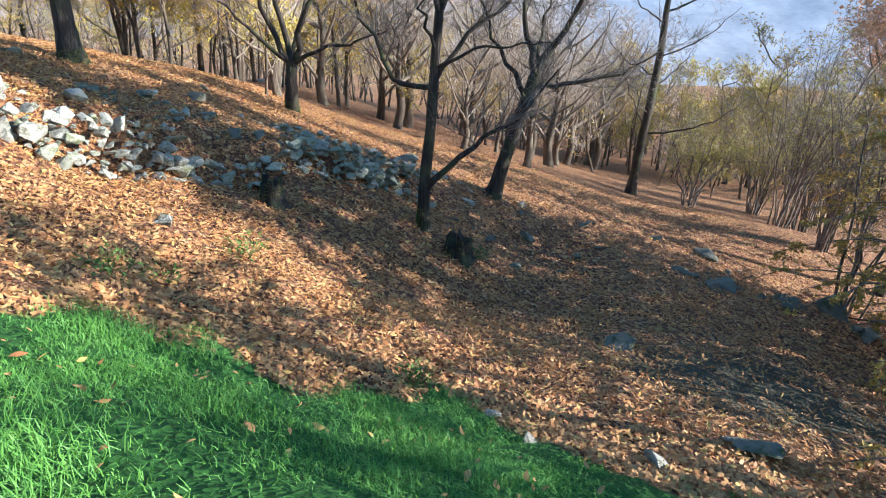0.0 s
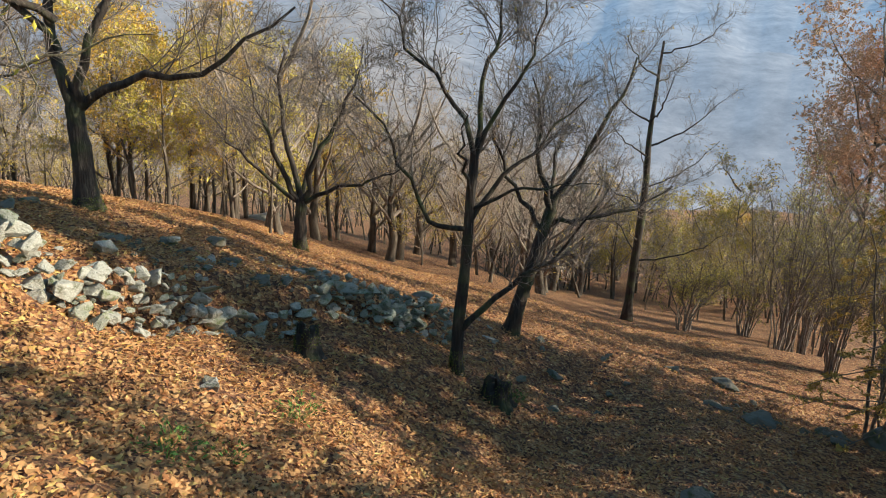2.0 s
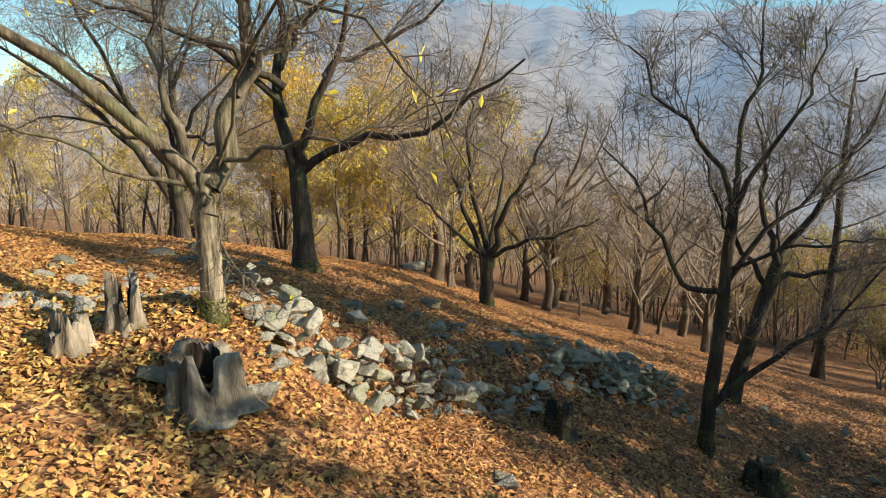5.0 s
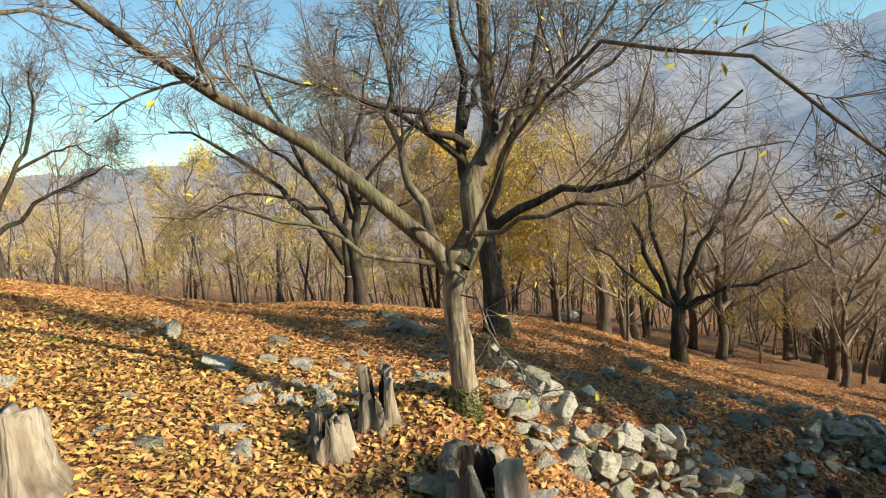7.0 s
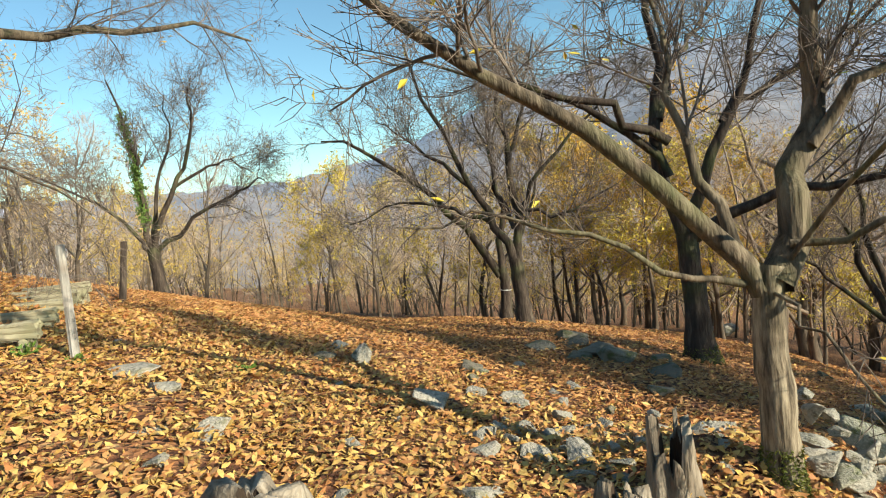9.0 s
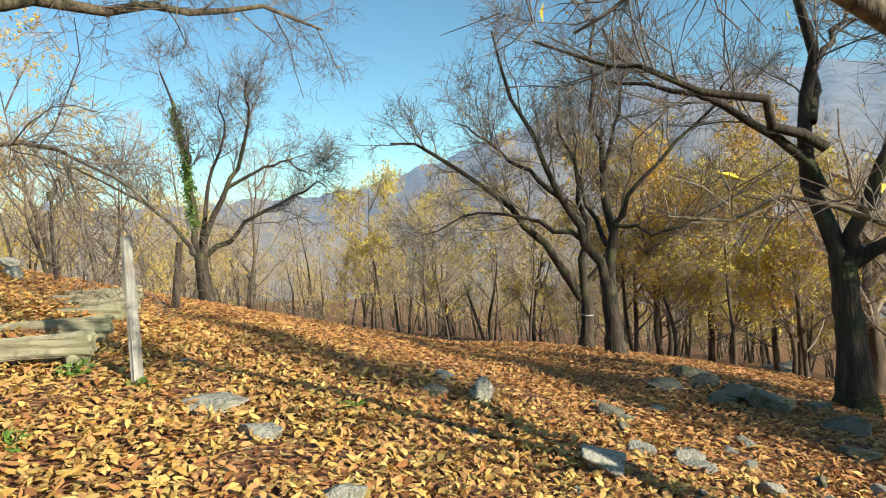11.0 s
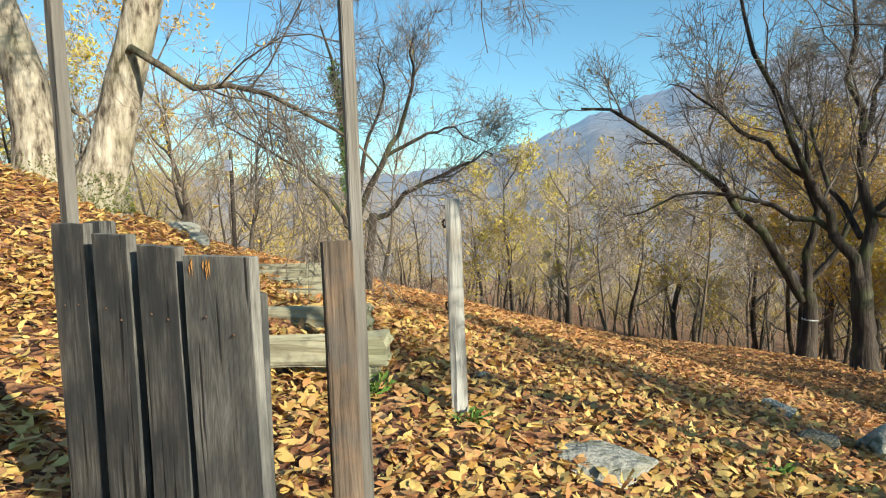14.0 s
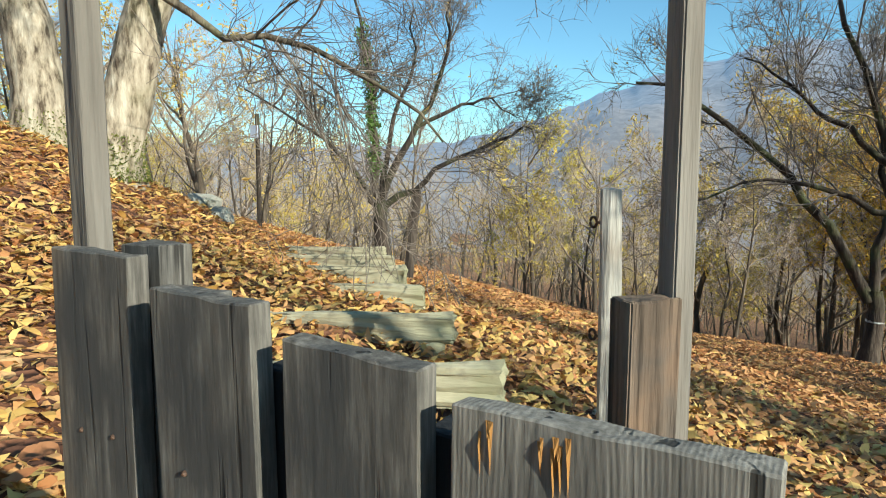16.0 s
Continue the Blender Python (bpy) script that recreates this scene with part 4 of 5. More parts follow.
def far_woods(name, count, mat, leaf_mat, leaf_each, near, far, label):
    """Close-set woodland down the valley side, too far to tell trees apart."""
    ang, dist = np.radians(rng.uniform(-82, 50, count)), near + (far - near) * rng.random(count) ** 0.8
    x, y = -4 + dist * np.sin(ang), 8 + dist * np.cos(ang)
    ok = ~((x > 6) & (x < 19 + (y - 20) * 0.25) & (y < 42)) & (y > 14)
    x, y = x[ok], y[ok]
    n = len(x)
    z = land(x, y) - 0.2
    ht = rng.uniform(5, 10, n)
    base = np.stack([x, y, z], -1)
    lean = np.column_stack([rng.normal(0, 0.13, (n, 2)), np.ones(n)])
    T = base[:, None] + lean[:, None] * (ht[:, None] * np.array([0, 0.5, 1.0]))[:, :, None]
    T[:, 1] += rng.normal(0, 0.35, (n, 3))
    R = rng.uniform(0.045, 0.12, (n, 1)) * np.array([[1, 0.6, 0.12]])
    vs, fs, off = [], [], 0
    A, AR = sprout(T, R, 11, 2.8, 0.8, 0.25, 2, 0.3, 0.2, 0.12)
    for Q, rr, sd in ((T, R, 4), (A, AR, 3)):
        v, f = tubes(Q, rr, sd)
        f = np.concatenate([f[:, [0, 1, 2]], f[:, [0, 2, 3]]])
        vs.append(v), fs.append(f + off)
        off += len(v)
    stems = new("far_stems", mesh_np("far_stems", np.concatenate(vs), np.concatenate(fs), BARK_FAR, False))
    tagged(stems, "dark stems of the " + label, "woodland", kind="stuff")
    vs, fs, off = [], [], 0
    B, BR = sprout(A, AR, 8, 1.1, 0.7, 0.15, 1, 0.8, 0.2, 0.1)
    C, CR = sprout(B, BR, 3, 0.6, 0.7, 0.1, 1, 0.9, 0.2, 0.1)
    for Q, rr in ((B, BR), (C, CR)):
        v, f = slivers(Q, np.maximum(rr, 0.009))
        vs.append(v), fs.append(f + off)
        off += len(v)
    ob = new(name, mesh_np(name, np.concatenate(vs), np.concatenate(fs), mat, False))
    tagged(ob, label, "woodland", kind="stuff")
    if leaf_each:
        pick = rng.random(len(C)) < leaf_each
        v, f = leaf_blades(C[pick, -1], 0.24, rng.normal(size=(pick.sum(), 3)), rng.normal(size=(pick.sum(), 3)))
        lo = new("far_foliage", mesh_np("far_foliage", v, f, leaf_mat, False))
        tagged(lo, "autumn leaves of the " + label, "foliage", kind="stuff")


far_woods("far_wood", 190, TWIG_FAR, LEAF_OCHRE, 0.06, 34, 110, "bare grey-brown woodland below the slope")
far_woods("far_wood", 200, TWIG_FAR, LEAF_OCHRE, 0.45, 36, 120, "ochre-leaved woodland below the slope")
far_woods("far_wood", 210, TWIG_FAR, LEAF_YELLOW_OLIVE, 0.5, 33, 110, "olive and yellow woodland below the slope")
# unseen bare trees added behind the path, so that their branches dapple it
for k, x, y, s in [(0, 9.4, 1.6, 1.0), (0, 7.6, -0.6, 0.9), (1, 7.2, 1.9, 0.9), (0, 8, -7.5, 0.9), (0, 4.5, -4.2, 0.9), (1, 1.0, -3.6, 0.8), (0, -3, -5, 0.8), (1, -8, -3.5, 0.8)]:
    plant(k, x, y, s, rng.uniform(0, 360))


def larch(low, label="tall larch with drooping branches of orange needles, put in for shade"):
    """A conifer 16 m high: straight stem, whorls of drooping boughs hung with tufts of needles."""
    e = thing("larch", 0, 0, 0, label, "tree", "larches beside the track")
    n, height = 12, 16.0
    P = np.stack([0.05 * rng.normal(size=n), 0.05 * rng.normal(size=n), np.linspace(0, height, n)], -1)
    V, F = tubes(P[None], np.linspace(0.26, 0.03, n)[None], 10)
    part_np("trunk", V, F, BARK, e)
    m = 84
    z0 = np.linspace(low, 0.98, m) * height
    a0 = np.arange(m) * 2.4
    ln = (1 - z0 / height) ** 0.7 * 0.27 * height + 0.5
    t = np.linspace(0, 1, 7)
    d = np.stack([np.cos(a0), np.sin(a0)], -1)
    B = np.zeros((m, 7, 3))
    B[:, :, :2] = d[:, None] * (ln[:, None] * t)[:, :, None]
    B[:, :, 2] = z0[:, None] + ln[:, None] * (0.1 * t - 0.42 * t ** 2)
    B += rng.normal(0, 0.05, B.shape)
    V, F = tubes(B, 0.035 * np.linspace(1, 0.3, 7)[None] * np.ones((m, 1)), 5)
    S, SR = sprout(B, np.full((m, 7), 0.012), 12, 0.7, 0.9, -0.35, 3, 0.7, 0.15, 0.15)
    V2, F2 = tubes(S, SR, 3)
    tagged(part_np("bough", np.concatenate([V, V2]), np.concatenate([F, F2 + len(V)]), TWIG, e), kind="stuff")
    cnt = 20000
    i = rng.integers(0, len(S), cnt)
    f = rng.random((cnt, 1)) * 2.999
    q = f.astype(int)[:, 0]
    p = S[i, q] + (S[i, q + 1] - S[i, q]) * (f - q[:, None]) + rng.normal(0, 0.035, (cnt, 3))
    v, fc = leaf_blades(p, 0.16, rng.normal(size=(cnt, 3)) + [0, 0, -0.6], rng.normal(size=(cnt, 3)))
    tagged(part_np("foliage", v, fc, LEAF_OCHRE, e, "orange autumn needles", smooth=False), kind="stuff")
    return e


larches = [larch(0.06), larch(0.08), larch(0.28)]
fresh_larch = [True] * 3
# larches added out of view to cast shade; the last two edge the view
for k, (x, y, hh) in enumerate([(12.8, 5.4, 8.5), (8.4, 3.7, 11), (10.6, 2.4, 9), (9.6, 0.4, 8), (17.5, -2.6, 12), (7.2, 1.0, 8.5),
                                (15.2, 7.5, 32), (18.8, 6.9, 34), (22.4, 6.8, 36), (12.9, 8.0, 25), (15.5, 10.6, 25), (13.2, 11.6, 20), (18.6, 12.0, 27), (20.8, 10.4, 29), (16.2, 13.6, 20),
                                (17.4, 17.8, 13), (20.4, 20.6, 14)]):
    kind_no = 2 if y > 13 and x - y < 1.5 else k % 2
    m = pose(x, y, h(x, y) - 0.15, 0, 0, 47 * k) @ Matrix.Diagonal((min(max(hh / 16, 0.75), 1.25), min(max(hh / 16, 0.75), 1.25), hh / 16, 1))
    if fresh_larch[kind_no]:
        larches[kind_no].matrix_basis = m
        fresh_larch[kind_no] = False
    else:
        copy_thing(larches[kind_no], m)


def shrub(x, y, stems, height, spread, label, leaf, leaves, bark=None):
    e = thing("hazel_shrub", x, y, h(x, y) - 0.1, label, "shrub", "hazel shrubs")
    a = rng.uniform(0, 6.28, stems)
    t = np.linspace(0, 1, 9)
    hh = height * rng.uniform(0.6, 1.05, stems)
    out = spread * rng.uniform(0.2, 1.0, stems)
    d = np.stack([np.cos(a), np.sin(a)], -1)
    P = np.zeros((stems, 9, 3))
    P[:, :, :2] = d[:, None] * (0.25 + out[:, None] * t ** 1.6)[:, :, None] + rng.normal(0, 0.12, (stems, 1, 2))
    P[:, :, 2] = hh[:, None] * t
    P[:, 1:] += rng.normal(0, 0.06, P[:, 1:].shape)
    R = rng.uniform(0.03, 0.065, (stems, 1)) * np.linspace(1, 0.25, 9)
    for k in range(stems):
        V, F = tubes(P[k:k + 1], R[k:k + 1], 6)
        part_np("stem", V, F, bark or TWIG, e)
    A, AR = sprout(P, R, 8, 1.3, 0.6, 0.1, 4, 0.5, 0.15, 0.3)
    B, BR = sprout(A, AR, 7, 0.7, 0.65, 0.05, 3, 0.6, 0.2, 0.1)
    C, CR = sprout(B, BR, 4, 0.35, 0.65, 0.0, 1, 0.7, 0.2, 0.1)
    vs, fs, base = [], [], 0
    for Q, rr, sd in ((A, AR, 4), (B, BR, 3), (C, CR, 3)):
        v, f = tubes(Q, rr, sd)
        vs.append(v), fs.append(f + base)
        base += len(v)
    part_np("crown", np.concatenate(vs), np.concatenate(fs), TWIG, e)
    v, f = leaves_on(B, leaves, 0.11)
    part_np("foliage", v, f, leaf, e, smooth=False)
    return e


shrub(18.4, 25.6, 16, 8.5, 2.6, "tall many-stemmed hazel with olive leaves", LEAF_OLIVE, 2600)
shrub(20.6, 27.0, 16, 8.0, 2.8, "tall many-stemmed hazel with olive leaves", LEAF_OLIVE, 2600)
shrub(17.6, 21.3, 12, 7.0, 2.2, "many-stemmed hazel with a few olive leaves", LEAF_OLIVE, 900)
shrub(13.9, 15.2, 9, 6.5, 1.6, "thin bare hazel shrub at the track's edge", LEAF_OLIVE, 300)
for x, y, hh in [(23.5, 29, 7.5), (26, 33, 8), (22.5, 34, 6.5), (29, 30, 8), (27, 26, 7.5), (31, 37, 8.5)]:
    shrub(x, y, 11, hh, 2.4, "many-stemmed hazel with olive leaves", LEAF_OLIVE, 2600)
shrub(16.4, 30.5, 12, 4.2, 2.0, "rounded bush with yellow-green leaves by the track", LEAF_OLIVE, 4200)


# ---- stones ----
def stone_mesh(flat=0.65):
    bm = bmesh.new()
    for _ in range(12):
        d = unit(rng.normal(size=3)) * rng.uniform(0.8, 1.05)
        bm.verts.new(d * [1, rng.uniform(0.75, 0.95), flat])
    bmesh.ops.convex_hull(bm, input=bm.verts)
    bmesh.ops.delete(bm, geom=[v for v in bm.verts if not v.link_faces], context="VERTS")
    bmesh.ops.bevel(bm, geom=list(bm.edges), offset=0.035, segments=1, affect="EDGES")
    bmesh.ops.triangulate(bm, faces=bm.faces)
    me = bpy.data.meshes.new("stone")
    bm.to_mesh(me)
    bm.free()
    return me


SHAPES = [stone_mesh(f) for f in (0.65, 0.75, 0.7, 0.85, 0.8, 0.6, 0.95, 0.7)]
for me in SHAPES:
    me.materials.append(STONE)
DARK_STONE = material("dark_stone", [(0.3, (0.028, 0.024, 0.018)), (0.5, (0.085, 0.073, 0.054)), (0.72, (0.19, 0.168, 0.125))], 4, 0.92, 1.0, 8, patch=(2.2, (0.07, 0.08, 0.022), 0.85), obj_random=0.3)
DARK = [me.copy() for me in SHAPES]
for me in DARK:
    me.materials.clear()
    me.materials.append(DARK_STONE)
PALE_STONE = material("pale_stone", [(0.3, (0.12, 0.105, 0.08)), (0.5, (0.225, 0.2, 0.158)), (0.72, (0.38, 0.35, 0.285))], 4, 0.92, 1.0, 9, patch=(2.6, (0.16, 0.16, 0.07), 0.6), spots=(13, (0.12, 0.1, 0.08), 0.5), obj_random=0.25)
PALE = [me.copy() for me in SHAPES]
for me in PALE:
    me.materials.clear()
    me.materials.append(PALE_STONE)
MOSSY = [me.copy() for me in SHAPES]
for me in MOSSY:
    me.materials.clear()
    me.materials.append(STONE_MOSSY)


def rock(x, y, size, label, flat=1.0, sink=0.35, mossy=False, k=None, rz=None, tilt=15, name="rock", group="loose rocks"):
    k = int(rng.integers(0, 8)) if k is None else k
    ob = new(name, (DARK if "dark" in label else PALE if "pale" in label else MOSSY if mossy else SHAPES)[k])
    s = np.array([size, size * rng.uniform(0.75, 0.95), size * flat])
    ob.matrix_basis = pose(x, y, h(x, y) + size * flat * 0.6 * (1 - 2 * sink), rng.uniform(-tilt, tilt), rng.uniform(-tilt, tilt), rng.uniform(0, 360) if rz is None else rz) @ Matrix.Diagonal((*s, 1))
    return tagged(ob, label, "rock", group)


for args in [(-6.55, 7.6, 0.3, "dark rock beside the hollow stump", 0.9, 0.25), (-5.6, 8.05, 0.28, "grey rock at the head of the wall", 0.9, 0.25), (-12.37, 8.12, 0.4, "flat pale grey rock sunk in the leaves", 0.3, 0.35, False, 5, 20, 6), (-11.68, 7.9, 0.27, "lichen-spotted rock among fallen leaves", 0.55),
             (-11.05, 10.6, 0.27, "angular rock standing out of the leaves", 1.1, 0.2), (-11.7, 11.1, 0.24, "grey rock in the shaded leaves", 0.7),
             (-9.65, 9.32, 0.32, "pale rock with a mossy cap among the leaves", 0.7, 0.3, True), (-8.2, 7.45, 0.3, "pale rock with moss patches", 0.6, 0.35, True),
             (-8.9, 7.1, 0.2, "small mossy rock in the leaves", 0.5, 0.4, True), (-9.7, 6.75, 0.2, "pale rock in the leaves", 0.6), (-9.3, 7.0, 0.14, "pale rock in the leaves", 0.6),
             (-3.06, 8.5, 0.22, "square grey rock lying below the wall", 0.9, 0.15), (4.15, 4.85, 0.38, "dark rock half buried in the grass", 0.6, 0.3),
             (2.7, 4.05, 0.2, "pale rock in the grass", 0.8, 0.2), (1.55, 4.35, 0.13, "small pale rock in the grass", 0.7, 0.2), (1.3, 5.05, 0.13, "small pale rock in the grass", 0.7, 0.2),
             (4.1, 8.5, 0.4, "low dark rock in the damp soil", 0.4), (9.1, 13.9, 0.7, "dark boulder on the bank", 0.5), (10.9, 12.0, 0.8, "dark boulder on the bank", 0.6),
             (9.2, 18.6, 0.4, "dark rock beside the track", 0.6), (10.9, 18.1, 0.6, "dark rock beside the track", 0.5), (-19.2, 10.9, 0.35, "grey rock on the bank", 0.7), (-18.4, 10.55, 0.28, "grey rock on the bank", 0.7),
             (-4.7, 17.6, 0.3, "dark rock on the leafy slope", 0.7), (-2.3, 15.2, 0.45, "large dark mossy rock on the slope", 0.7, 0.3, True), (-6.2, 38, 1.3, "pale boulders below the wood", 0.5),
             (-8.5, 13.9, 0.5, "dark rock on the crest", 0.6), (-9.1, 14.6, 0.35, "dark rock on the crest", 0.6), (-7.6, 14.3, 0.4, "dark rock on the crest", 0.6),
             (3.9, 14.9, 0.35, "dark rock on the slope", 0.7), (-5.2, 11.2, 0.3, "pale rock above the wall", 0.9), (-13.4, 9.0, 0.1, "small grey rock beside the post", 0.7),
             (-10.7, 8.35, 0.12, "pale rock in the leaves", 0.6), (-11.0, 7.1, 0.16, "pale rock in the leaves", 0.5), (-10.6, 7.25, 0.17, "pale rock in the leaves", 0.5), (-8.6, 9.4, 0.2, "pale rock in the leaves", 0.6),
             (-9.75, 11.41, 0.16, "mossy rock among the leaves", 0.6, 0.25, True),
             (-9.06, 10.67, 0.15, "mossy rock among the leaves", 0.6, 0.25, True),
             (-10.65, 9.29, 0.1, "small pale rock in the leaves", 0.6, 0.25, False),
             (-8.68, 14.53, 0.22, "dark rock below the crest", 0.6, 0.25, False),
             (-8.52, 10.75, 0.13, "pale rock in the leaves", 0.6, 0.25, False),
             (-10.55, 6.67, 0.17, "pale rock in the leaves", 0.5, 0.25, False),
             (-10.09, 11.82, 0.16, "dark rock beside the wall", 0.6, 0.25, False),
             (-8.74, 11.04, 0.15, "pale rock with moss patches", 0.6, 0.25, True),
             (-12.24, 8.16, 0.14, "pale rock in the leaves", 0.5, 0.25, False),
             (-9.49, 12.39, 0.17, "pale rock with moss patches", 0.6, 0.25, True),
             (-7.52, 10.88, 0.15, "pale rock beside the stump", 0.6, 0.25, True),
             (-8.5, 7.77, 0.28, "pale mossy rock in the leaves", 0.45, 0.25, True),
             (-9.75, 11.38, 0.14, "dark rock on the crest", 0.6, 0.25, False)]:
    rock(*args)
for x, y, r in [(-9.05, 10.41, 0.2), (-10.41, 8.83, 0.08), (-8.57, 11.59, 0.15), (-9.67, 8.76, 0.09), (-8.8, 9.26, 0.18), (-7.97, 10.04, 0.18), (-6.96, 9.2, 0.22), (-8.03, 8.88, 0.25),
                (-9.66, 7.91, 0.13), (-10.71, 7.45, 0.19), (-9.42, 10.3, 0.18), (-5.68, 8.65, 0.2), (-5.44, 9.5, 0.23)]:
    rock(x, y, r, "pale rock lying in the golden leaves", 0.65, 0.25)
for x, y, r in [(-9.49, 13.92, 0.33), (-8.79, 13.43, 0.25), (-8.16, 13.56, 0.46), (-9.68, 10.9, 0.2), (-7.98, 10.78, 0.18), (-7.5, 12.9, 0.36), (-9.19, 15.28, 0.45), (-11.4, 10.24, 0.19), (-9.93, 11.5, 0.28), (-4.28, 15.0, 0.36),
                (-3.85, 12.25, 0.2), (0.75, 17.99, 0.47), (-7.46, 12.02, 0.3), (-3.11, 8.7, 0.2)]:
    rock(x, y, r, "dark rock on the shaded leafy slope", 0.65, 0.25)
for _ in range(64):          # rubble round the head of the wall
    x, y = rng.uniform(-9.2, -5.6), rng.uniform(8.4, 10.4)
    if math.hypot(x + 6.42, y - 8.75) > 0.4:
        rock(x, y, 0.07 + 0.17 * rng.random() ** 1.5, "pale fallen stone from the old wall", 0.65, 0.3, rng.random() < 0.3, group="fallen stones")
for _ in range(34):          # rubble on the slope behind
    x, y = rng.uniform(-5, 3), 0
    y = 11.5 + (x + 5) * 0.62 + rng.uniform(-0.2, 2.6)
    rock(x, y, rng.uniform(0.09, 0.26), "grey fallen stone from the old wall", 0.7, 0.3, group="fallen stones")

for _ in range(70):          # mossy tumbled stones along the top of the terrace
    a, d = rng.uniform(2.5, 10.5), rng.uniform(0.7, 2.6)
    rock(-6.4 + 0.78 * a - 0.626 * d, 8.75 + 0.626 * a + 0.78 * d, 0.08 + 0.22 * rng.random() ** 2, "dark mossy stone tumbled on the terrace", 0.75, 0.3, rng.random() < 0.6, group="tumbled stones")
for _ in range(45):          # loose stones down the slope
    x, y = rng.uniform(-4, 12), rng.uniform(12.5, 21)
    rock(x, y, 0.07 + 0.25 * rng.random() ** 2, "dark stone lying among the leaves", 0.65, 0.35, rng.random() < 0.4, group="tumbled stones")

for _ in range(26):          # dark outcrop along the foot of the slope
    f = rng.random()
    rock(8.3 + 3.4 * f + rng.normal(0, 0.45), 14.6 - 3.6 * f + rng.normal(0, 0.4), 0.12 + 0.4 * rng.random() ** 1.6, "dark rock of the low outcrop by the track", 0.55, 0.3, group="outcrop rocks")


def herb(x, y, r, count, tall, label):
    """A low green plant: many blades rising from one root."""
    e = thing("herb", x, y, h(x, y), label, "plant", "green plants among the leaves")
    a, q = rng.uniform(0, 6.28, count), r * rng.random(count) ** 0.6
    p = np.stack([q * np.cos(a), q * np.sin(a), tall * rng.uniform(0.15, 1, count)], -1)
    v, f = leaf_blades(p, 0.075, p * [1, 1, 0.6] / r + rng.normal(0, 0.5, (count, 3)), rng.normal(size=(count, 3)) + [0, 0, 0.2])
    part_np("foliage", v, f, IVY, e, smooth=False)
    stalks = np.stack([p * [0.15, 0.15, 0], p * [0.7, 0.7, 0.6], p], 1)[::4]
    v, f = tubes(stalks, np.full(stalks.shape[:2], 0.0025), 3)
    part_np("stalk", v, f, IVY, e)
    return e


for x, y, r, c, tl in [(-3.0, 6.4, 0.4, 160, 0.2), (-2.5, 6.7, 0.25, 70, 0.16), (0.5, 5.6, 0.3, 120, 0.2), (-1.9, 8.4, 0.35, 120, 0.3), (-13.0, 8.1, 0.1, 36, 0.1), (-13.62, 8.0, 0.14, 60, 0.14), (-12.5, 6.75, 0.1, 30, 0.1), (-11.6, 9.0, 0.1, 26, 0.08), (2.2, 12.4, 0.3, 90, 0.25)]:
    herb(x, y, r, c, tl, "low dark green herb among the fallen leaves")

# the broken dry-stone wall: every stone is a part
wall_thing = thing("stone_wall", -6.4, 8.75, h(-6.4, 8.75), "broken dry-stone terrace wall of pale mossy stones", "stone wall")
inv = wall_thing.matrix_basis.inverted()


def wall_stone(a, d, z, s, mossy):
    x, y = -6.4 + 0.78 * a - 0.626 * d, 8.75 + 0.626 * a + 0.78 * d
    ob = new("stone", (MOSSY if mossy else SHAPES)[int(rng.integers(0, 8))])
    ob.parent = wall_thing
    ob.matrix_basis = inv @ pose(x, y, z, rng.uniform(-20, 20), rng.uniform(-20, 20), rng.uniform(0, 360)) @ Matrix.Diagonal((s * rng.uniform(0.9, 1.3), s * 0.85, s * rng.uniform(0.7, 1.0), 1))


a = 0.55
while a < 9.6:
    gap = 3.9 < a < 6.0
    bow = -0.35 * math.sin(a * 0.7) + 0.15 * math.sin(a * 2.3)
    for course in range(3 if gap else 6):
        s = (0.085 + 0.19 * rng.random() ** 2) * (0.85 if gap else 1.0)
        d = bow + 0.075 * course + rng.uniform(-0.06, 0.06) - 0.12
        x, y = -6.4 + 0.78 * a - 0.626 * (bow - 0.2), 8.75 + 0.626 * a + 0.78 * (bow - 0.2)
        z = h(x, y) + 0.05 + course * 0.165 + rng.uniform(-0.03, 0.03)
        wall_stone(a + rng.uniform(-0.09, 0.09), d, z, s, a > 6 and rng.random() < 0.8 or rng.random() < 0.2)
    a += rng.uniform(0.15, 0.22) if not gap else rng.uniform(0.24, 0.36)


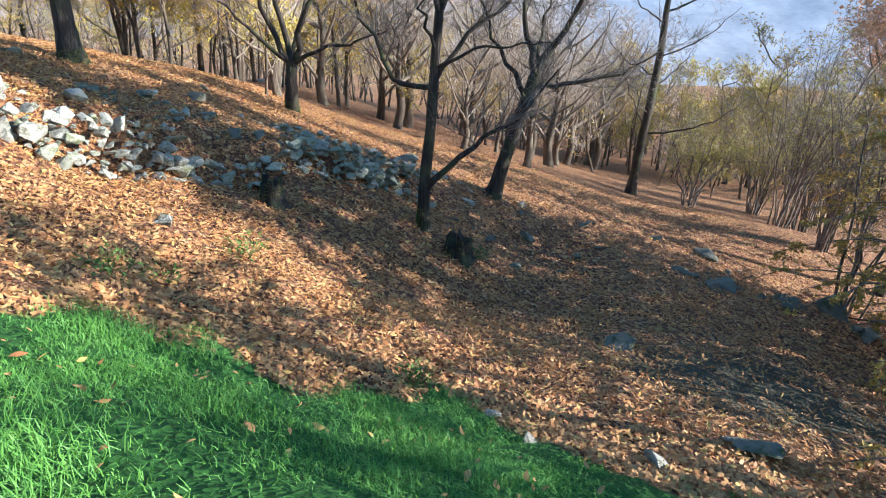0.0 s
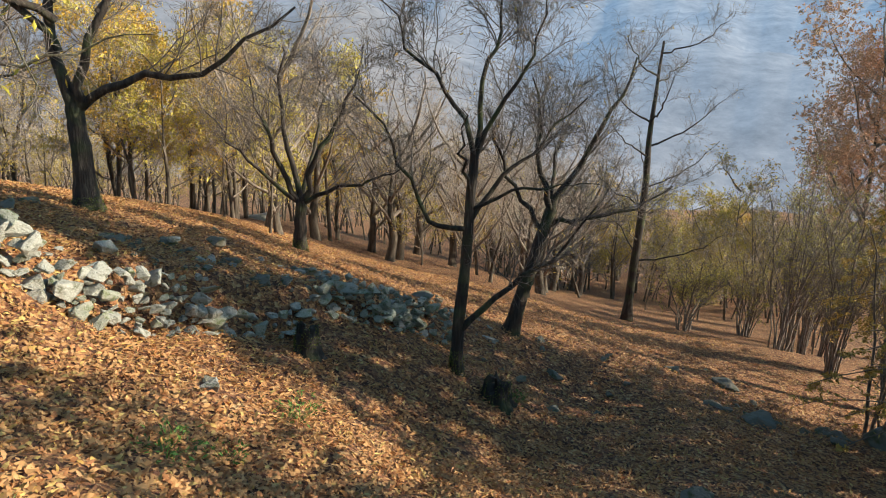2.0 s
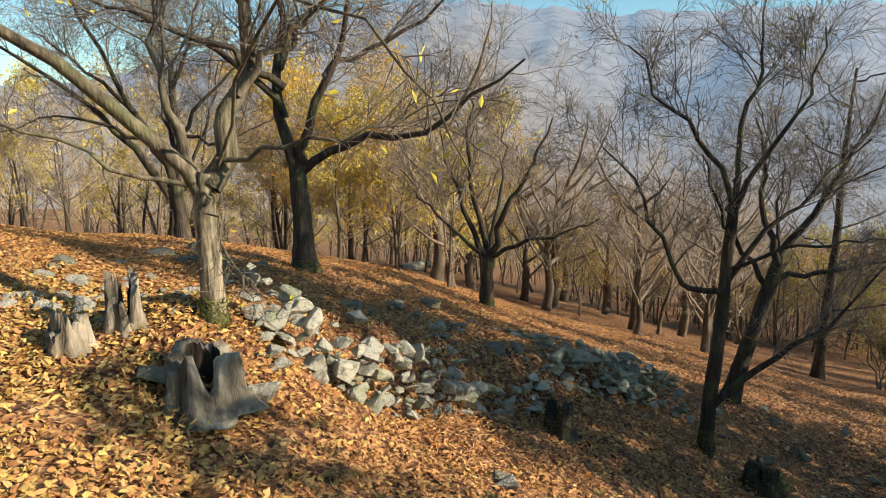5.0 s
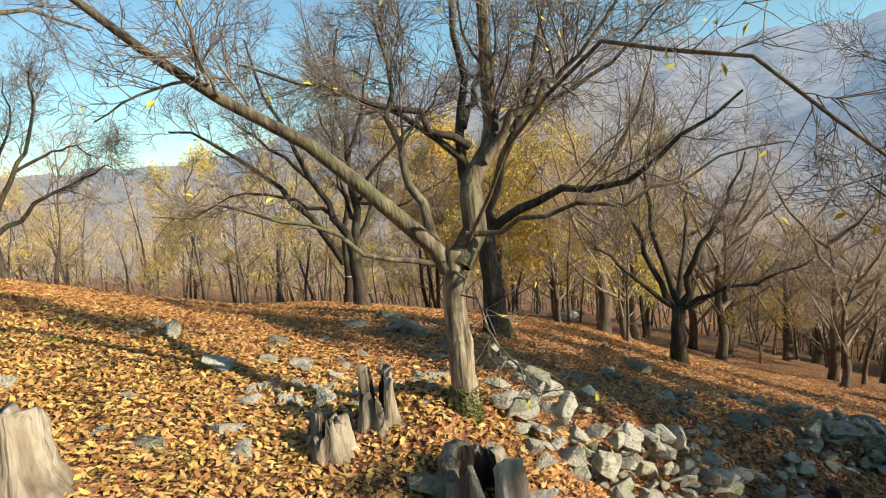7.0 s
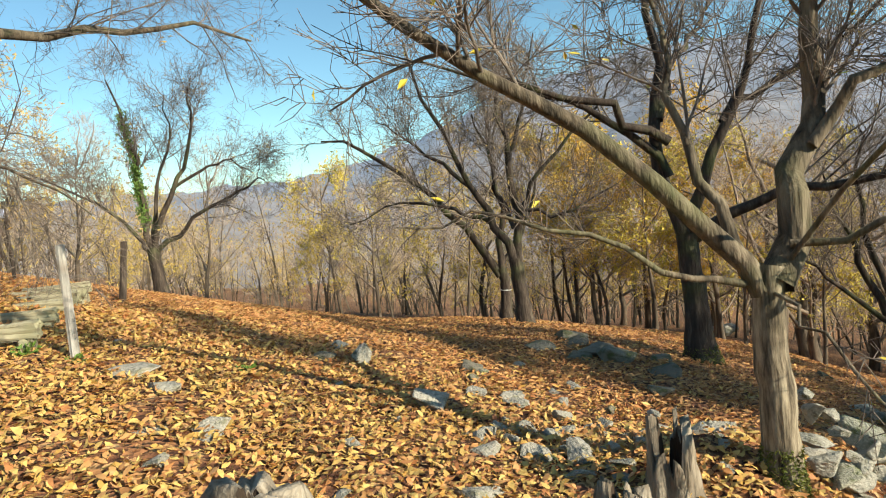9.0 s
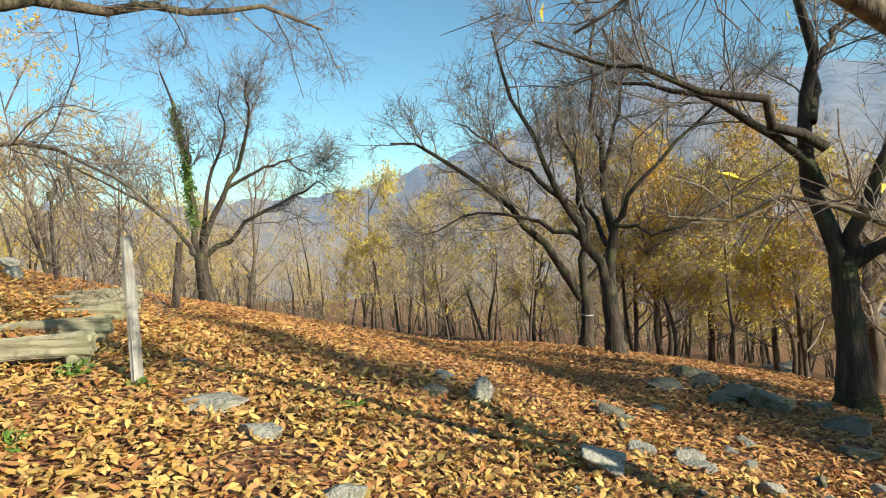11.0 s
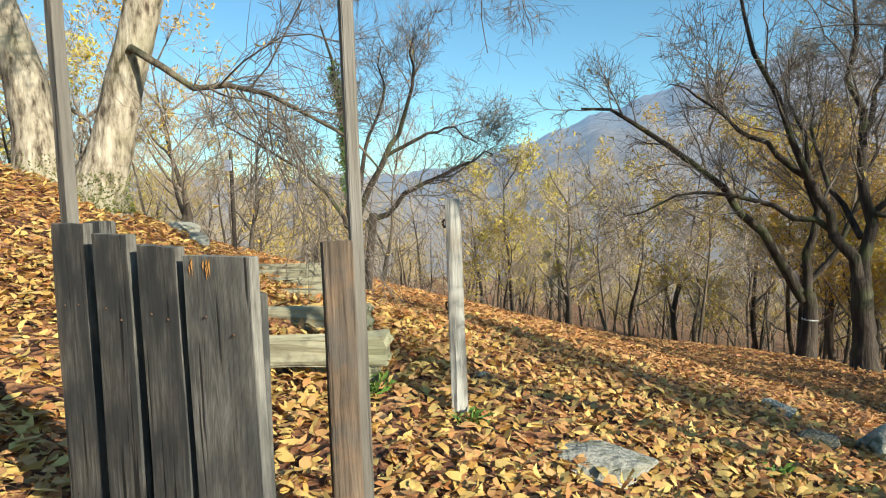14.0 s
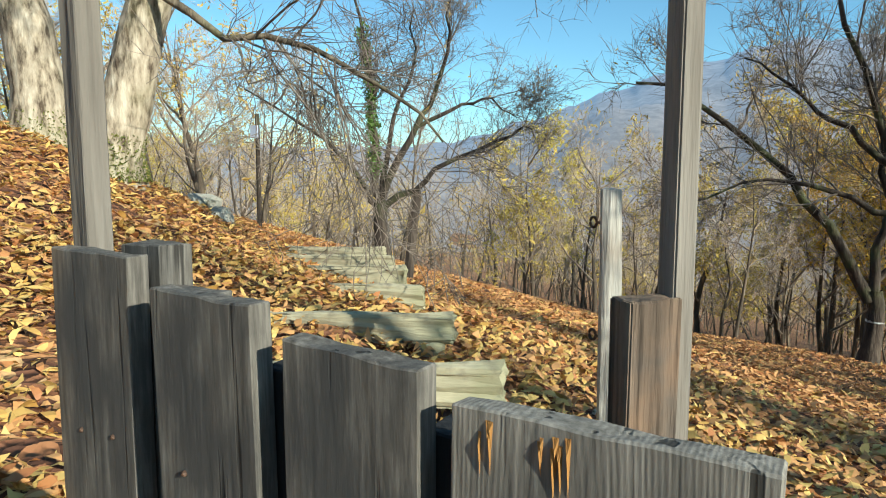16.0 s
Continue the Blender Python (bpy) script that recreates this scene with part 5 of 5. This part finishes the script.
# ---- stumps ----
def stump(x, y, r, height, label, rough_top=0.6, hollow=0.55, mat=None, moss=False, rz=0, gap=None, sink=0.1):
    """A weathered stump: fluted, hollow, with a torn rim. gap: the bearing at which the shell is broken open."""
    e = thing("tree_stump", x, y, h(x, y) - sink, label, "tree stump", rz=rz)
    n, rows = 40, 9
    a = np.arange(n) * 2 * np.pi / n
    flute = 1 + 0.10 * np.sin(5 * a + 1) + 0.07 * np.sin(9 * a + 2) + 0.05 * rng.normal(size=n)
    top = height * (1 - rough_top * np.clip(0.5 + 0.35 * np.sin(2 * a + 0.5) + 0.3 * np.sin(5 * a) + 0.25 * rng.normal(size=n), 0, 1))
    if gap is not None:
        w = np.exp(-(((a - gap + np.pi) % (2 * np.pi) - np.pi) / 0.45) ** 2)
        top = top * (1 - 0.75 * w)
    top = top + sink
    t = np.linspace(0, 1, rows)[:, None]
    out_r = r * flute[None] * (1 + 0.5 * np.exp(-t * 4)) * (1 - 0.12 * t) * (1 + 0.03 * rng.normal(size=(rows, n)))
    V1 = np.stack([out_r * np.cos(a), out_r * np.sin(a), t * top[None]], -1)
    in_r = r * hollow * flute[None] * (0.75 + 0.25 * t)
    ti = np.linspace(1, 0.25, rows)[:, None]
    V2 = np.stack([in_r * np.cos(a), in_r * np.sin(a), ti * top[None] * np.where(ti > 0.99, 0.97, 1)], -1)
    V = np.concatenate([V1, V2]).reshape(-1, 3)
    k, j = np.meshgrid(np.arange(2 * rows - 1), np.arange(n), indexing="ij")
    j2 = (j + 1) % n
    F = np.stack([k * n + j, k * n + j2, (k + 1) * n + j2, (k + 1) * n + j], -1).reshape(-1, 4)
    split = rows * n
    part_np("shell", V, F[: split], mat or STUMP_WOOD, e)
    # inner wall and core are coloured darker than the shell
    used_v, inv_i = np.unique(F[split:], return_inverse=True)
    part_np("heartwood", V[used_v], inv_i.reshape(-1, 4), STUMP_DARK, e, "dark hollow")
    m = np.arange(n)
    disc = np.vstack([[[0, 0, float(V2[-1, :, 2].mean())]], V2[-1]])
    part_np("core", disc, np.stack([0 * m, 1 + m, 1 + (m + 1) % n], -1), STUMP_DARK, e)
    if moss:
        p = V1[rows // 2:, :].reshape(-1, 3)[rng.integers(0, (rows - rows // 2) * n, 500)] * [1.03, 1.03, 1.0]
        v, f = leaf_blades(p, 0.05, rng.normal(size=(500, 3)), rng.normal(size=(500, 3)))
        part_np("moss", v, f, MOSS, e, "green moss", smooth=False)["kind"] = "stuff"
    return e


stump(-7.5, 7.75, 0.2, 0.4, "low torn grey tree stump in the leaves", 0.7, 0.5, rz=30)
stump(-7.2, 8.28, 0.17, 0.66, "tall splintered pale tree stump", 0.75, 0.7, rz=80, gap=4.4)
stump(-6.12, 7.66, 0.36, 0.56, "hollow silver-grey tree stump below the tree", 0.35, 0.7, gap=5.3)
stump(-9.08, 5.95, 0.29, 0.6, "broad weathered tree stump with cracked wood", 0.2, 0.4, rz=50)
stump(1.75, 12.2, 0.28, 0.5, "dark mossy tree stump", 0.5, 0.3, BARK, True)
stump(-2.0, 11.3, 0.22, 0.55, "dark tree stump leaning on the rubble", 0.6, 0.4, BARK, True)


# ---- plank fence, posts and steps ----
def box(x0, x1, y0, y1, z0, z1, bevel=0.004, jitter=0.0, cuts=0):
    bm = bmesh.new()
    bmesh.ops.create_cube(bm, size=1)
    for v in bm.verts:
        v.co = (x0 + (v.co.x + 0.5) * (x1 - x0), y0 + (v.co.y + 0.5) * (y1 - y0), z0 + (v.co.z + 0.5) * (z1 - z0))
    if cuts:
        bmesh.ops.subdivide_edges(bm, edges=bm.edges, cuts=cuts, use_grid_fill=True)
    if jitter:
        for v in bm.verts:
            v.co += Vector(rng.normal(0, jitter, 3))
    if bevel:
        bmesh.ops.bevel(bm, geom=[e for e in bm.edges if len(e.link_faces) == 2 and e.calc_face_angle(0) > 0.6], offset=bevel, segments=2, affect="EDGES")
    return bm


fence = thing("plank_fence", -12.8, 6.1, h(-12.8, 6.1), "grey weathered plank fence of thick upright boards", "fence")
FO = Vector(fence.matrix_basis.translation)


def board(x0, x1, y0, th, top, slant=0.0, parent=None, name="board", mat=None, origin=None, label=""):
    o = origin or FO
    low = h((x0 + x1) / 2, y0) - 0.15
    bm = bmesh.new()
    nx_, nz_ = 5, 14
    w, dep, hg = x1 - x0, th, top - low
    bmesh.ops.create_cube(bm, size=1)
    bmesh.ops.subdivide_edges(bm, edges=[e for e in bm.edges if abs(e.verts[0].co.z - e.verts[1].co.z) > 0.5], cuts=nz_)
    bmesh.ops.subdivide_edges(bm, edges=[e for e in bm.edges if abs(e.verts[0].co.x - e.verts[1].co.x) > 0.5], cuts=nx_)
    warp = rng.uniform(-0.004, 0.004)
    for v in bm.verts:
        f = v.co.z + 0.5
        x, y = v.co.x * w, v.co.y * dep
        x += 0.0025 * math.sin(f * 9 + x0 * 40) * (1 if abs(v.co.x) > 0.49 else 0)
        y += warp * math.sin(f * 3.1)
        z = hg * f
        if f > 0.99:
            z += slant * v.co.x + rng.normal(0, 0.001)
        v.co = (x, y, z)
    bmesh.ops.bevel(bm, geom=[e for e in bm.edges if len(e.link_faces) == 2 and e.calc_face_angle(0) > 0.9], offset=0.0018, segments=1, affect="EDGES")
    ob = part(name, bm, mat or BOARD, parent or fence, label)
    ob.location = (x0 + w / 2 - o.x, y0 + dep / 2 - o.y, low - o.z)
    return ob


for x0, x1, y0, top, sl in [(-13.25, -13.085, 6.1, 2.076, -0.003), (-13.015, -12.859, 6.081, 2.046, -0.004), (-12.812, -12.661, 6.076, 2.016, -0.006), (-12.63, -12.406, 6.07, 1.995, 0.0)]:
    board(x0, x1, y0, 0.028, top, sl, mat=BOARD_ARCHED if sl == 0 else BOARD)
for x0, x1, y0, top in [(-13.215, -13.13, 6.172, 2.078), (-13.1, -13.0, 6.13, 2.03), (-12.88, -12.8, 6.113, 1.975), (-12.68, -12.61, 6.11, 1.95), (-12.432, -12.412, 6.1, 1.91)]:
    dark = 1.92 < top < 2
    board(x0, x1, y0, 0.05 if top > 1.92 else 0.022, top, 0.0, mat=BOARD_DARK if dark else BOARD, label="near-black board behind a gap" if dark else "")
for z in (1.25, 1.8):
    bm = box(-13.2 - FO.x, -12.66 - FO.x, 6.22 - FO.y, 6.25 - FO.y, z - FO.z, z + 0.09 - FO.z, 0.004)
    part("rail", bm, BOARD, fence)
board(-13.272, -13.235, 6.142, 0.036, 3.35, 0.0, name="pole", mat=WOOD_OLD, label="tall slender grey pole")
# nail heads
for x0, x1, y0 in [(-13.25, -13.085, 6.1), (-13.015, -12.859, 6.081), (-12.812, -12.661, 6.076), (-12.622, -12.406, 6.07)]:
    for fz in (1.84, 1.29):
        for fx in (0.3, 0.72):
            bm = bmesh.new()
            bmesh.ops.create_icosphere(bm, subdivisions=1, radius=0.004)
            ob = part("nail", bm, IRON, fence)
            ob.location = (x0 + (x1 - x0) * fx - FO.x, y0 - 0.001 - FO.y, fz + rng.uniform(-0.02, 0.02) - FO.z)

TORN = material("torn_wood", [(0.3, (0.2, 0.09, 0.025)), (0.7, (0.42, 0.21, 0.055))], 40, 0.9, 0.3, 90, (1, 1, 0.1))
for cx, cnt in ((-12.605, 4), (-12.545, 7)):          # orange fibres where the board's head is torn
    for _ in range(cnt):
        w_, l_, x_ = rng.uniform(0.001, 0.0026), rng.uniform(0.015, 0.045), cx + rng.uniform(-0.012, 0.012)
        bm = bmesh.new()
        ring = [bm.verts.new(c_) for c_ in ((-w_, 0.003, 0), (w_, 0.003, 0), (w_ * 0.3, 0.003, -l_), (0, 0, -l_ * 0.3))]
        for tri_ in ((0, 1, 3), (1, 2, 3), (2, 0, 3), (0, 2, 1)):
            bm.faces.new([ring[q_] for q_ in tri_])
        part("torn_fibre", bm, TORN, fence, "torn orange wood fibre").location = (x_ - FO.x, 6.0672 - FO.y, 1.99 - rng.uniform(0, 0.012) - FO.z)

gate = thing("gate_post", -12.61, 6.6, h(-12.61, 6.6), "short grey board nailed to a tall slender pole", "gate post", rz=52)
GO = Vector((0, 0, gate.matrix_basis.translation.z))
gz = gate.matrix_basis.translation.z
bm = box(-0.05, 0.04, -0.02, 0.028, -0.15, 1.993 - gz, 0.0025, 0.001, 3)
part("board", bm, BOARD_BROWN, gate)
bm = box(0.041, 0.079, -0.002, 0.04, -0.15, 2.83 - gz, 0.003, 0.001, 3)
part("pole", bm, WOOD_OLD, gate)


def round_post(name, x, y, r, top, label, lean=(0, 0), mat=None, category="post"):
    e = thing(name, x, y, h(x, y), label, category)
    z1 = top - h(x, y)
    n = 9
    t = np.linspace(0, 1, n)
    P = np.stack([lean[0] * t, lean[1] * t, -0.2 + (z1 + 0.2) * t], -1)
    V, F = tubes(P[None], (r * np.linspace(1.08, 0.92, n))[None], 9)
    a = np.arctan2(V[:, 1] - np.repeat(P[:, 1], 9), V[:, 0] - np.repeat(P[:, 0], 9))
    V[:, :2] += (np.stack([np.cos(a), np.sin(a)], -1) * (r * 0.12 * np.sin(3 * a + 0.7))[:, None])
    V += rng.normal(0, r * 0.03, V.shape)
    part_np("shaft", V, F, mat or WOOD_OLD, e, smooth=False)
    c = len(V) - 9
    m = np.arange(9)
    cap = np.vstack([V[c:].mean(0, keepdims=True) + [[0, 0, 0.006]], V[c:]])
    part_np("end_grain", cap, np.stack([0 * m, 1 + m, 1 + (m + 1) % 9], -1), mat or WOOD_OLD, e, smooth=False)
    return e


hook = round_post("gate_post", -13.14, 8.2, 0.046, 2.12, "bleached grey post with rusty eye hooks", (-0.035, 0.05), POST_WOOD)
for zz in (1.1, 0.62):
    ca, sa = math.cos(2.55), math.sin(2.55)
    f = np.linspace(0, 1, 3)[:, None]
    shank = np.array([-0.035, 0.05, 0]) * zz / 1.2 + f * np.array([ca, sa, 0.0]) * 0.085 + [0, 0, zz]
    t = np.linspace(0, 6.1, 14)[:, None]
    ring = shank[-1] + np.concatenate([0.022 * (1 - np.cos(t)) * ca, 0.022 * (1 - np.cos(t)) * sa, 0.022 * np.sin(t)], 1)
    V, F = tubes(np.vstack([shank[:-1], ring])[None], np.full((1, 16), 0.0065), 6)
    part_np("eye_hook", V, F, IRON, hook, "rusty iron eye hook")
round_post("rustic_post", -16.92, 12.15, 0.06, 2.0, "leaning dark rustic post at the head of the steps", (0.0, 0.26), BARK)
sign = round_post("marker_pole", -18.9, 11.6, 0.03, 3.0, "thin dark pole with a small blue and white plate", (0.02, 0.0), BARK, "marker")
bm = box(-0.07, 0.07, -0.05, -0.035, 1.2, 1.36, 0.003)
part("plate", bm, material("painted_plate", [(0.4, (0.45, 0.5, 0.7)), (0.6, (0.7, 0.72, 0.8))], 3, 0.5, 0), sign, "small blue and white plate")

# six low timber risers climbing to the ivy tree
RIGHT = [(-13.62, 8.2, 1.32), (-14.33, 8.95, 1.345), (-15.0, 9.64, 1.365), (-15.64, 10.32, 1.38), (-16.12, 10.82, 1.395), (-16.6, 11.3, 1.41)]
for k, (x, y, zt) in enumerate(RIGHT):
    w = 1.4 - 0.06 * k
    tx, ty = -0.87 * w, -0.493 * w
    st = thing("timber_step", x + tx / 2, y + ty / 2, zt - 0.2, "weathered yellowish timber step riser among leaves", "step", "timber steps", rz=math.degrees(math.atan2(0.493, 0.87)))
    bm = box(-w / 2, w / 2, -0.055, 0.055, 0.02, 0.2, 0.016, 0.006, 4)
    part("beam", bm, TIMBER, st, smooth=False)
    for sx in (-w / 2 + 0.1, w / 2 - 0.16):
        bm = box(sx - 0.06, sx + 0.1, -0.06, 0.06, -0.35, 0.018, 0.01, 0.006, 2)
        part("block", bm, TIMBER, st)


# ---- fallen leaves and grass ----
WAY = np.array([(0, -0.2), (-2, 1), (-3.9, 2), (-6, 3), (-8.5, 4.4), (-10.1, 4.9), (-11.6, 5.2), (-12.4, 5.7)])


def scatter(count, x0, x1, y0, y1, near, power):
    out = np.zeros((0, 2))
    while len(out) < count:
        p = rng.uniform((x0, y0), (x1, y1), (count * 3, 2))
        d = np.full(len(p), 1e9)
        for a, b in zip(WAY[:-1], WAY[1:]):
            t = np.clip(((p - a) @ (b - a)) / ((b - a) @ (b - a)), 0, 1)
            d = np.minimum(d, np.linalg.norm(p - a - t[:, None] * (b - a), axis=1))
        keep = rng.random(len(p)) < np.minimum(1, (near / (d + 1e-3)) ** power)
        out = np.vstack([out, p[keep]])
    return out[:count]


p = scatter(330000, -26, 16, -2, 27, 4.5, 1.3)
g = grassy(p[:, 0], p[:, 1])
p = p[rng.random(len(p)) > np.clip(g * 1.6, 0, 0.985) + 1.15 * damp(p[:, 0], p[:, 1])]
n = len(p)
P3 = np.column_stack([p, land(p[:, 0], p[:, 1]) + rng.uniform(0.0, 0.06, n)])
a = rng.uniform(0, 2 * np.pi, n)
along = np.stack([np.cos(a), np.sin(a), rng.normal(0, 0.33, n)], -1)
across = np.stack([-np.sin(a), np.cos(a), rng.normal(0, 0.5, n)], -1)


def long_leaves(p, size, along, across):
    """Toothed-leaf outlines: six corners, folded at the rib and curled at the tip."""
    a = unit(along)
    c = unit(across - a * (across * a).sum(1, keepdims=True))
    nrm = np.cross(a, c)
    nrm *= np.where(nrm[:, 2:] < 0, -1, 1)
    m = len(p)
    ln = (size * rng.uniform(0.55, 1.35, m))[:, None]
    wd = ln * rng.uniform(0.14, 0.27, (m, 1))
    cup = ln * rng.uniform(-0.12, 0.26, (m, 1))
    curl = ln * rng.uniform(-0.12, 0.42, (m, 1))
    bow = c * ln * rng.normal(0, 0.12, (m, 1))
    V = np.stack([p - a * ln * 0.5 + bow, p - a * ln * 0.15 - c * wd + nrm * cup, p - a * ln * 0.15 + c * wd + nrm * cup,
                  p + a * ln * 0.2 - c * wd * 0.85 + nrm * (cup + curl * 0.3), p + a * ln * 0.2 + c * wd * 0.85 + nrm * (cup + curl * 0.3),
                  p + a * ln * 0.5 + nrm * curl + bow], 1).reshape(-1, 3)
    k = np.arange(m)[:, None] * 6
    F = np.concatenate([k + [0, 2, 1], k + [1, 2, 4], k + [1, 4, 3], k + [3, 4, 5]], 1).reshape(-1, 3)
    return V, F


near = np.zeros(n, bool)
for a_, b_ in zip(WAY[:-1], WAY[1:]):
    t = np.clip(((p - a_) @ (b_ - a_)) / ((b_ - a_) @ (b_ - a_)), 0, 1)
    near |= np.linalg.norm(p - a_ - t[:, None] * (b_ - a_), axis=1) < 6.0
sun_gold = rng.random(n) < 0.08 + 0.55 / (1 + np.exp(np.clip((p[:, 0] + 5.6) / 0.7, -30, 30))) / (1 + np.exp(np.clip((p[:, 1] - 10.5) / 0.8, -30, 30)))      # sunlight put into the colour: golden leaves where the ground is sunlit
for pick, mat, what in ((~sun_gold, LITTER, "carpet of dry russet and brown chestnut leaves"), (sun_gold, LITTER_GOLD, "chestnut leaves coloured golden to look sunlit")):
    v, f = long_leaves(P3[near & pick], 0.082, along[near & pick], across[near & pick])
    v2, f2 = leaf_blades(P3[~near & pick], 0.1, along[~near & pick], across[~near & pick])
    v, f = np.concatenate([v, v2]), np.concatenate([f, f2 + len(v)])
    litter = new("fallen_leaves", mesh_np("fallen_leaves", v, f, mat, False))
    tagged(litter, what, "fallen leaves", kind="stuff")

p = rng.uniform((-5, -3), (5.4, 7), (270000, 2))
g = grassy(p[:, 0], p[:, 1])
p = p[rng.random(len(p)) < g * (0.55 + 0.45 * np.sin(p[:, 0] * 2.3 + np.sin(p[:, 1] * 3)))][:90000]
n = len(p)
P3 = np.column_stack([p, land(p[:, 0], p[:, 1]) - 0.01])
ln = rng.uniform(0.05, 0.15, (n, 1)) * (0.7 + 0.6 * (np.sin(p[:, :1] * 1.7 + 2) * np.sin(p[:, 1:] * 2.1) > 0))
dirn = unit(np.column_stack([rng.normal(0, 0.5, n), rng.normal(0, 0.5, n), np.ones(n)]))
bend = np.column_stack([rng.normal(0, 0.4, (n, 2)), np.zeros(n)]) * ln
a = rng.uniform(0, 6.28, n)
wv = np.stack([np.cos(a), np.sin(a), np.zeros(n)], -1) * 0.0035
mid = P3 + dirn * ln * 0.55
V = np.stack([P3 - wv, P3 + wv, mid + wv * 0.8, mid - wv * 0.8, mid + dirn * ln * 0.4 + bend], 1).reshape(-1, 3)
b = np.arange(n)[:, None] * 5
F = np.concatenate([b + [0, 1, 2], b + [0, 2, 3], b + [3, 2, 4]], 1).reshape(-1, 3)
blades = new("grass", mesh_np("grass", V, F, GRASS, False))
tagged(blades, "lush bright green grass on the bank by the path", "grass", kind="stuff")
